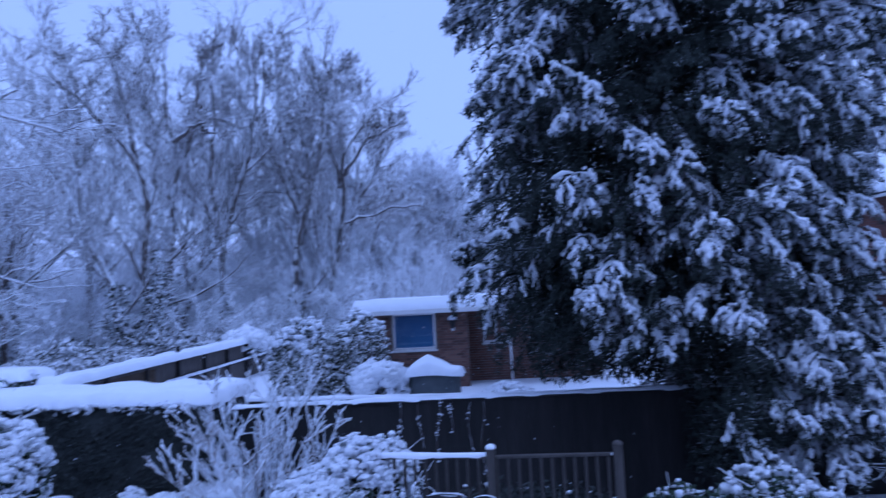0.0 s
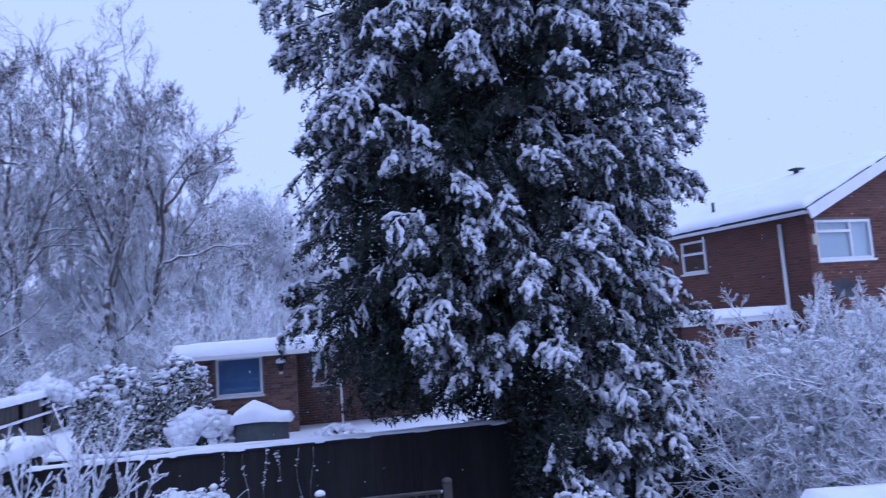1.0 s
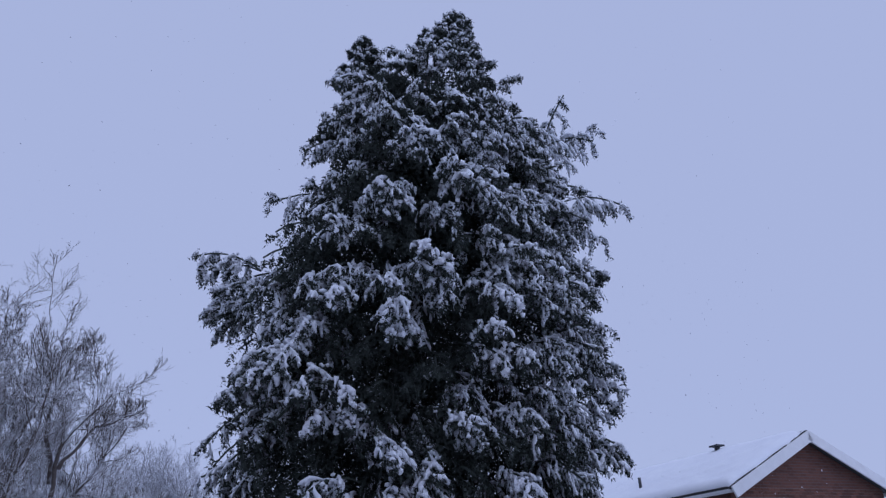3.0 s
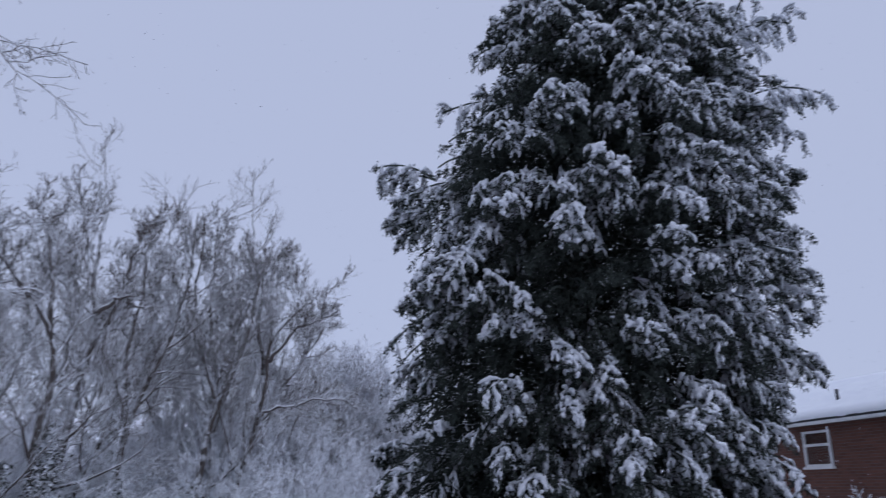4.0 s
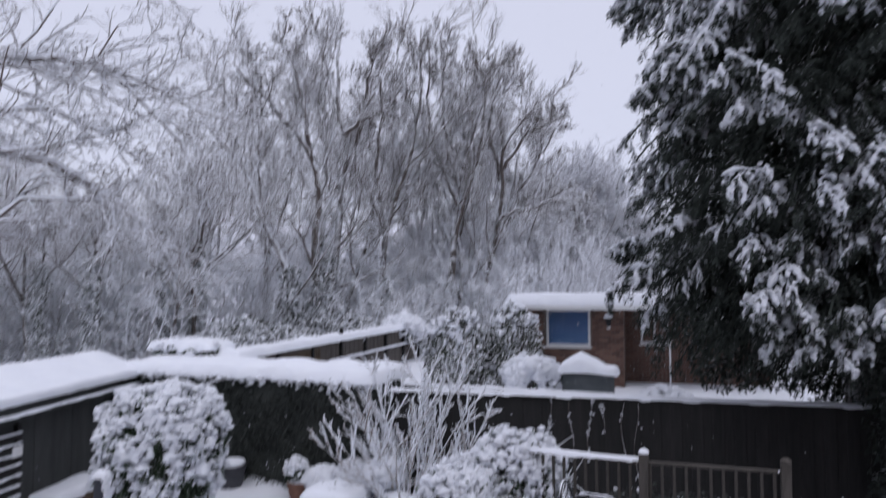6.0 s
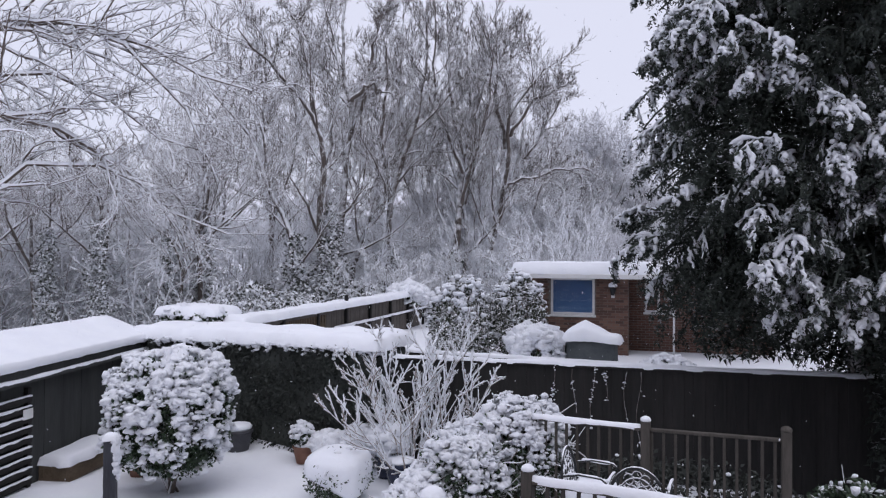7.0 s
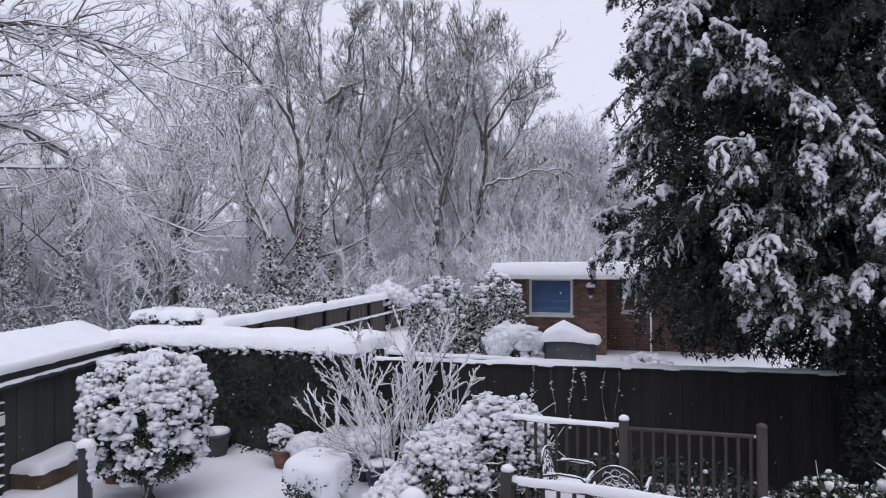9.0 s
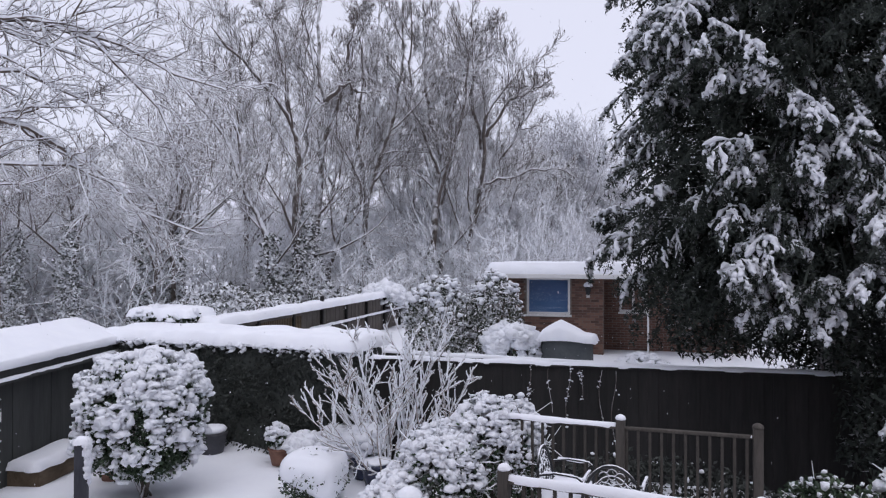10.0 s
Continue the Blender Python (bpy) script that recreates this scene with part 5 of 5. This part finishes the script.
capped_mound((-4.4, 10.15, 0), 0.52, 0.72, 90)


# ---- pots and tubs ----
def pot(name, at, r, h, mat, label, snow=0.06):
    ob = thing(name, at, label, "plant pot", "pots by the fence")
    part("body", lathe([(r * 0.72, 0), (r * 0.9, h * 0.5), (r, h * 0.86), (r * 1.07, h * 0.87), (r * 1.07, h), (r * 0.95, h), (r * 0.92, h * 0.9)], 28), mat, ob, smooth=True)
    s = lathe([(r * 0.95, 0), (r * 1.02, snow * 0.4), (r * 0.85, snow * 0.9), (r * 0.4, snow * 1.15), (0.01, snow * 1.2)], 24)
    for v in s.verts:
        v.co.z += 0.015 * noise.noise(v.co * 9)
    part("snow", s, M_snow, ob, "cap of snow", True).location = (0, 0, h)
    return ob


pot("glazed_pot", (-3.72, 11.05, 0), 0.24, 0.36, M_glaze, "dark blue glazed pot with snow on its soil")
pot("glazed_pot", (-4.05, 11.35, 0), 0.2, 0.36, M_glaze, "dark glazed pot beside the bare shrub")
pot("terracotta_pot", (-5.75, 11.75, 0), 0.2, 0.3, M_terracotta, "terracotta pot with a snowy plant")
pot("terracotta_pot", (-8.05, 10.3, 0), 0.22, 0.32, M_terracotta, "terracotta pot behind the round bush")
pot("tub", (-7.27, 12.05, 0), 0.26, 0.42, M_dark_pot, "dark round tub capped with snow", 0.1)

# ---- timber-edged raised bed, post and slatted bin by the shed ----
bed = thing("raised_bed", (-9.24, 10.3, 0), "low timber-edged raised bed filled with snow", "raised bed", turn=100)
for lo, hi in (((-0.75, -0.27, 0), (0.75, -0.2, 0.3)), ((-0.75, 0.2, 0), (0.75, 0.27, 0.3)), ((-0.75, -0.2, 0), (-0.68, 0.2, 0.3)), ((0.68, -0.2, 0), (0.75, 0.2, 0.3))):
    part("sleeper", box(lo, hi, 0.01), M_wood_brown, bed)
s = part("snow", snow_sheet(1.6, 0.64, 0.13, 24, 14, 31, 0.12, 0.03), M_snow, bed, "deep soft snow", True)
s.location = (0, 0, 0.29)

post = thing("timber_post", (-4.82, 5.74, 0), "thick weathered grey timber post with snow stuck to its side", "post", turn=25)
part("shaft", box((-0.055, -0.05, 0), (0.055, 0.05, 1.96), 0.012), M_wood_slate, post)
rng_p = np.random.default_rng(95)
pts = np.stack([np.full(160, 0.05), rng_p.uniform(-0.05, 0.05, 160), 1.96 - np.abs(rng_p.normal(0, 0.16, 160))], 1)
raw_part("snow", *clumps(rng_p, pts, np.full(160, 0.026), 1.3), M_snow_clump, post, "stuck snow")
s = part("snow_top", snow_sheet(0.13, 0.12, 0.05, 8, 8, 35, 0.05, 0.01), M_snow, post, smooth=True)
s.location = (0, 0, 1.96)

bin_ = thing("slatted_bin", (-9.16, 8.72, 0), "slatted timber compost bin with snow on each slat", "compost bin", turn=99)
for k in range(9):
    part("slat", box((-0.5, -0.03, 0.1 + k * 0.16), (0.5, 0.0, 0.2 + k * 0.16), 0.004), M_wood_dark, bin_)
    s = part("snow_line", snow_sheet(1.0, 0.04, 0.014, 30, 3, 40 + k, 0.02, 0.015), M_snow, bin_, smooth=True)
    s.location = (0, -0.02, 0.2 + k * 0.16)
for x in (-0.48, 0.48):
    part("post", box((x - 0.04, 0.0, 0), (x + 0.04, 0.08, 1.6), 0.006), M_wood_dark, bin_)
part("plate", box((0.28, -0.045, 1.12), (0.5, -0.032, 1.28), 0.004), M_white, bin_, "small white plate")


# ---- deck with railings ----
deck = thing("raised_deck", (0, 0, 0), "raised timber deck under snow", "deck")
for k in range(14):
    part("board", box((-1.35, 5.0 + k * 0.2, 0.94), (2.4, 5.19 + k * 0.2, 0.97), 0.005), M_wood_grey, deck)
s = part("snow", snow_sheet(3.7, 2.7, 0.05, 40, 30, 44, 0.08, 0.03), M_snow, deck, "thin trodden snow", True)
s.location = (0.52, 6.4, 0.97)


for x in (-1.2, 0.5, 2.2):
    for y in (5.15, 7.6):
        part("leg", box((x - 0.05, y - 0.05, 0), (x + 0.05, y + 0.05, 0.94), 0.006), M_wood_grey, deck)
part("fascia", box((-1.37, 4.97, 0.76), (2.42, 4.998, 0.94), 0.005), M_wood_grey, deck)
part("fascia", box((-1.37, 7.8, 0.76), (2.42, 7.828, 0.94), 0.005), M_wood_grey, deck)


def railing(name, a, b, top, foot, posts, gap, label, snow=0.032, ball=False):
    a, b = np.array(a, float), np.array(b, float)
    L = np.linalg.norm(b - a)
    ob = thing(name, (a[0], a[1], 0), label, "railing", "deck railings", turn=math.degrees(math.atan2(b[1] - a[1], b[0] - a[0])))
    for x in posts:
        p = part("post", box((x - 0.045, -0.045, foot), (x + 0.045, 0.045, top + 0.06), 0.008), M_wood_grey, ob)
        c = lathe([(0.05, 0), (0.055, 0.012), (0.045, 0.035), (0.02, 0.05), (0.005, 0.053)], 14)
        part("finial", c, M_snow if snow > 0.02 else M_wood_grey, ob, smooth=True).location = (x, 0, top + 0.06)
    part("handrail", box((0, -0.035, top - 0.04), (L, 0.035, top - 0.01), 0.008), M_wood_grey, ob)
    part("lower_rail", box((0, -0.03, foot + 0.08), (L, 0.03, foot + 0.13), 0.006), M_wood_grey, ob)
    if snow > 0.02:
        s = part("snow_ridge", snow_sheet(L, 0.08, snow, int(L * 18), 5, 47, 0.04, snow * 0.35), M_snow, ob, "ridge of snow", True)
        s.location = (L / 2, 0, top - 0.01)
    me = None
    for k in range(int(L / gap)):
        x = 0.06 + k * gap
        if min(abs(x - q) for q in posts) < 0.06:
            continue
        if me is None:
            me = part("baluster", box((-0.014, -0.014, foot + 0.1), (0.014, 0.014, top - 0.045), 0.004), M_wood_grey, ob)
            me.location = (x, 0, 0)
        else:
            c = new("baluster", me.data)
            c.parent, c.location = ob, (x, 0, 0)
    return ob


railing("deck_railing", (-1.35, 7.82), (0.08, 7.58), 1.97, 0.95, (1.45,), 0.114, "weathered grey wooden railing with snow on its handrail")
railing("deck_railing", (0.08, 7.58), (1.42, 7.5), 1.97, 0.95, (1.3,), 0.114, "weathered grey wooden railing in the conifer's shade", 0.01)
railing("deck_railing", (-0.86, 5.68), (1.1, 5.28), 1.94, 0.95, (0.02, 1.9), 0.125, "near wooden railing with a snow-capped post", 0.045)


# ---- cast-iron table and chair on the deck ----
def bent(pts, r, sides=6):
    P = np.array([pts], float)
    return tubes(P, np.full(P.shape[:2], r), sides)


def chair(at, turn, label, lean=0.12):
    """A cast-iron chair facing local -y, with an arched lattice back and snow on its seat."""
    ob = thing("garden_chair", at, label, "chair", "cast-iron chairs", turn=turn)

    def back(x, h):
        return (x, 0.2 + lean * h, 0.44 + h)
    q = np.linspace(0, math.pi, 21)
    raw_part("back_frame", *joined([bent([back(0.27 * math.cos(a), 0.42 * math.sin(a)) for a in q], 0.015), bent([back(x, 0.02) for x in (-0.27, 0, 0.27)], 0.012)]), M_black_metal, ob)
    lat = [bent([back(0.19 * math.cos(a), 0.30 * math.sin(a) + 0.03) for a in q], 0.009)]
    for cx, ch in ((-0.17, 0.09), (-0.085, 0.1), (0, 0.1), (0.085, 0.1), (0.17, 0.09), (-0.13, 0.2), (-0.045, 0.21), (0.045, 0.21), (0.13, 0.2), (-0.07, 0.31), (0, 0.34), (0.07, 0.31)):
        lat.append(bent([back(cx + 0.042 * math.cos(a), ch + 0.05 * math.sin(a)) for a in np.linspace(0, 2 * math.pi, 13)], 0.008))
    raw_part("lattice", *joined(lat), M_iron_snowed, ob, "scrolled open lattice")
    part("seat", lathe([(0.24, 0.40), (0.255, 0.42), (0.24, 0.44), (0.01, 0.435)], 22), M_black_metal, ob, smooth=True)
    sn_ = part("snow", snow_sheet(0.46, 0.44, 0.12, 16, 16, 48, 0.12, 0.03), M_snow, ob, "cushion of snow", True)
    sn_.location = (0, -0.01, 0.44)
    for x in (-0.26, 0.26):
        raw_part("arm", *bent([(x, 0.2, 0.66), (x, 0.05, 0.69), (x, -0.15, 0.68), (x * 0.95, -0.22, 0.62), (x * 0.85, -0.18, 0.44)], 0.013), M_black_metal, ob)
        s_ = part("arm_snow", snow_sheet(0.03, 0.28, 0.014, 4, 20, 49, 0.02, 0.006), M_snow, ob, smooth=True)
        s_.location = (x, 0.02, 0.69)
    for x, y in ((-0.18, -0.17), (0.18, -0.17), (-0.19, 0.2), (0.19, 0.2)):
        raw_part("leg", *bent([(x, y, 0.41), (x * 1.1, y * 1.1, 0.2), (x * 1.25, y * 1.2, 0.0)], 0.014), M_black_metal, ob)
    return ob


chair((0.03, 6.72, 1.0), 172, "cast-iron garden chair with an arched lattice back")
chair((-0.42, 6.95, 1.0), 80, "cast-iron garden chair with snow along its arms")


# ---- neighbour's side fence ----
M_wood_side = mottled("weathered_side_boards", (0.065, 0.058, 0.053), (0.155, 0.138, 0.125), 5.0, 0.85, 0.4, 0.004, stretch=(1, 1, 0.15))
nf = thing("side_fence", (-8.55, 14.1, 0.55), "long dark board fence with a broad band of snow on top", "fence", turn=90)
for k in range(80):
    part("board", box((k * 0.18 - 0.01, -0.012 + 0.01 * (k % 2), 0.0), (k * 0.18 + 0.185, 0.012 + 0.01 * (k % 2), 1.56), 0.003), M_wood_side, nf)
for k in range(8):
    part("post", box((k * 2.0 - 0.05, -0.11, 0), (k * 2.0 + 0.05, -0.02, 1.62 if k != 3 else 1.95), 0.006), M_wood_dark, nf)
part("capping_rail", box((-0.1, -0.16, 1.56), (14.5, 0.26, 1.6), 0.006), M_wood_dark, nf)
s = part("snow_ridge", snow_sheet(14.6, 0.6, 0.19, 120, 12, 52, 0.12, 0.05), M_snow, nf, "broad band of snow", True)
s.location = (7.2, 0.06, 1.6)
part("lower_rail", box((5.0, -0.16, 0.98), (14.4, -0.06, 1.03), 0.006), M_wood_dark, nf)
s = part("rail_snow", snow_sheet(9.4, 0.12, 0.06, 90, 5, 53, 0.05, 0.02), M_snow, nf, "line of snow", True)
s.location = (9.7, -0.11, 1.03)

for k in range(24):
    part("slat", box((2.2 + k * 0.1, -0.05, 0.75), (2.25 + k * 0.1, -0.03, 1.5), 0.003), M_wood_brown, nf)
part("brace", box((0.2, -0.075, 1.48), (5.0, -0.05, 1.54), 0.004), M_wood_side, nf)

# low rail of the neighbour's border, just behind the boundary
nr = thing("border_rail", (-4.6, 14.3, 0.6), "low dark timber border rail topped with snow", "rail", turn=-9)
for k in range(6):
    part("post", box((k * 1.3 - 0.04, 0.0, 0), (k * 1.3 + 0.04, 0.08, 1.02), 0.006), M_wood_dark, nr)
part("beam", box((-0.1, -0.05, 1.02), (6.8, 0.12, 1.1), 0.008), M_wood_dark, nr)
s = part("snow_ridge", snow_sheet(6.9, 0.2, 0.05, 80, 6, 59, 0.05, 0.02), M_snow, nr, "ridge of snow", True)
s.location = (3.35, 0.03, 1.1)

# ---- on the neighbour's terrace ----
bbq = thing("covered_barbecue", (-1.14, 18.9, 0.72), "grey-covered barbecue with a peaked heap of snow", "barbecue", turn=-6)
bm = snow_sheet(1.5, 0.95, 0.17, 26, 18, 58, 0.14, 0.03)
for v in bm.verts:
    v.co.z += (0.34 * max(0, 1 - math.hypot(v.co.x * 1.5 + 0.25, v.co.y * 1.6)) if v.co.z > 0.03 else 0) - 0.1 * abs(v.co.x) ** 2
part("snow_cover", bm, M_snow, bbq, "peaked heap of snow", True).location = (0, 0, 0.84)
cv = bmesh.new()
NS = 40
rings = []
for z, k in ((0.0, 1.08), (0.35, 1.05), (0.75, 1.03), (0.85, 0.98)):
    rings.append([cv.verts.new(((0.6 * k + 0.02 * math.sin(q * 9)) * max(-1, min(1, 1.35 * math.cos(q))), (0.36 * k + 0.02 * math.sin(q * 7)) * max(-1, min(1, 1.35 * math.sin(q))), z)) for q in [2 * math.pi * j / NS for j in range(NS)]])
for a, b in zip(rings, rings[1:]):
    for j in range(NS):
        cv.faces.new((a[j], a[(j + 1) % NS], b[(j + 1) % NS], b[j]))
cv.faces.new(rings[-1])
part("cover", cv, M_cover, bbq, smooth=True)
rng_s = np.random.default_rng(99)
for k in range(9):
    x = -5.1 + k * 0.27
    r = rng_s.uniform(0.13, 0.2)
    st = thing("edging_stone", (x, 18.2 + rng_s.uniform(-0.1, 0.1), 0.68), "rounded border stone capped with snow", "stone", "edging stones")
    bm = bmesh.new()
    bmesh.ops.create_icosphere(bm, subdivisions=2, radius=r)
    for v in bm.verts:
        v.co = Vector((v.co.x * 1.2, v.co.y, v.co.z * 0.85)) * (1 + 0.15 * noise.noise(v.co * 6 + Vector((k, 0, 0))))
    part("stone", bm, M_stone, st, smooth=True).location = (0, 0, 0.05)
    bm = bmesh.new()
    bmesh.ops.create_icosphere(bm, subdivisions=2, radius=r * 1.08)
    for v in bm.verts:
        v.co = Vector((v.co.x * 1.2, v.co.y, max(v.co.z, -0.02) * 1.0)) * (1 + 0.12 * noise.noise(v.co * 6 + Vector((k, 4, 0))))
    part("snow_cap", bm, M_snow, st, smooth=True).location = (0, 0, 0.08)

gp = thing("gate_post", (-1.87, 6.54, 0), "round timber gate post under a dome of snow", "post")
part("shaft", lathe([(0.07, 0), (0.07, 1.36), (0.06, 1.38)], 14), M_wood_grey, gp, smooth=True)
part("snow_dome", lathe([(0.09, 0), (0.125, 0.03), (0.12, 0.08), (0.075, 0.13), (0.02, 0.15), (0.005, 0.152)], 18), M_snow, gp, smooth=True).location = (0, 0, 1.37)

lan = thing("wall_lantern", (-0.68, 20.9, 2.62), "small black wall lantern with a snow cap", "lantern")
part("bracket", box((-0.03, -0.16, -0.02), (0.03, 0.0, 0.02), 0.006), M_black_metal, lan)
part("lamp_body", lathe([(0.05, 0), (0.09, 0.2), (0.11, 0.21), (0.02, 0.3)], 6), M_black_metal, lan).location = (0, -0.17, 0.0)
part("back_plate", box((-0.05, -0.02, -0.1), (0.05, -0.002, 0.16), 0.005), M_white, lan)
part("snow", lathe([(0.11, 0), (0.13, 0.04), (0.1, 0.1), (0.03, 0.14), (0.005, 0.145)], 14), M_snow, lan, smooth=True).location = (0, -0.17, 0.22)

stake = thing("garden_stake", (0.91, 19.60, 0.66), "thin white garden stake standing in the snowy terrace border", "stake")
part("rod", lathe([(0.025, 0), (0.025, 1.75), (0.015, 1.78)], 8), M_white, stake, smooth=True)
part("snow", lathe([(0.03, 0), (0.045, 0.03), (0.02, 0.07), (0.004, 0.075)], 10), M_snow, stake, smooth=True).location = (0, 0, 1.77)


# ---- flakes of the snowfall over the gardens ----
def snowfall(n, seed):
    rng = np.random.default_rng(seed)
    p = np.stack([rng.uniform(-16, 14, n), rng.uniform(6, 22, n), rng.uniform(0.3, 13, n)], 1)
    p = p[np.abs(p[:, 0]) < p[:, 1] * 0.95 + 0.5]
    tagged(raw_part("falling_snow", *clumps(rng, p, np.full(len(p), 0.0055), 1.5, 0.6), M_snow_clump), "scattered flakes of the falling snow", "snowfall", kind="stuff")


snowfall(5000, 111)
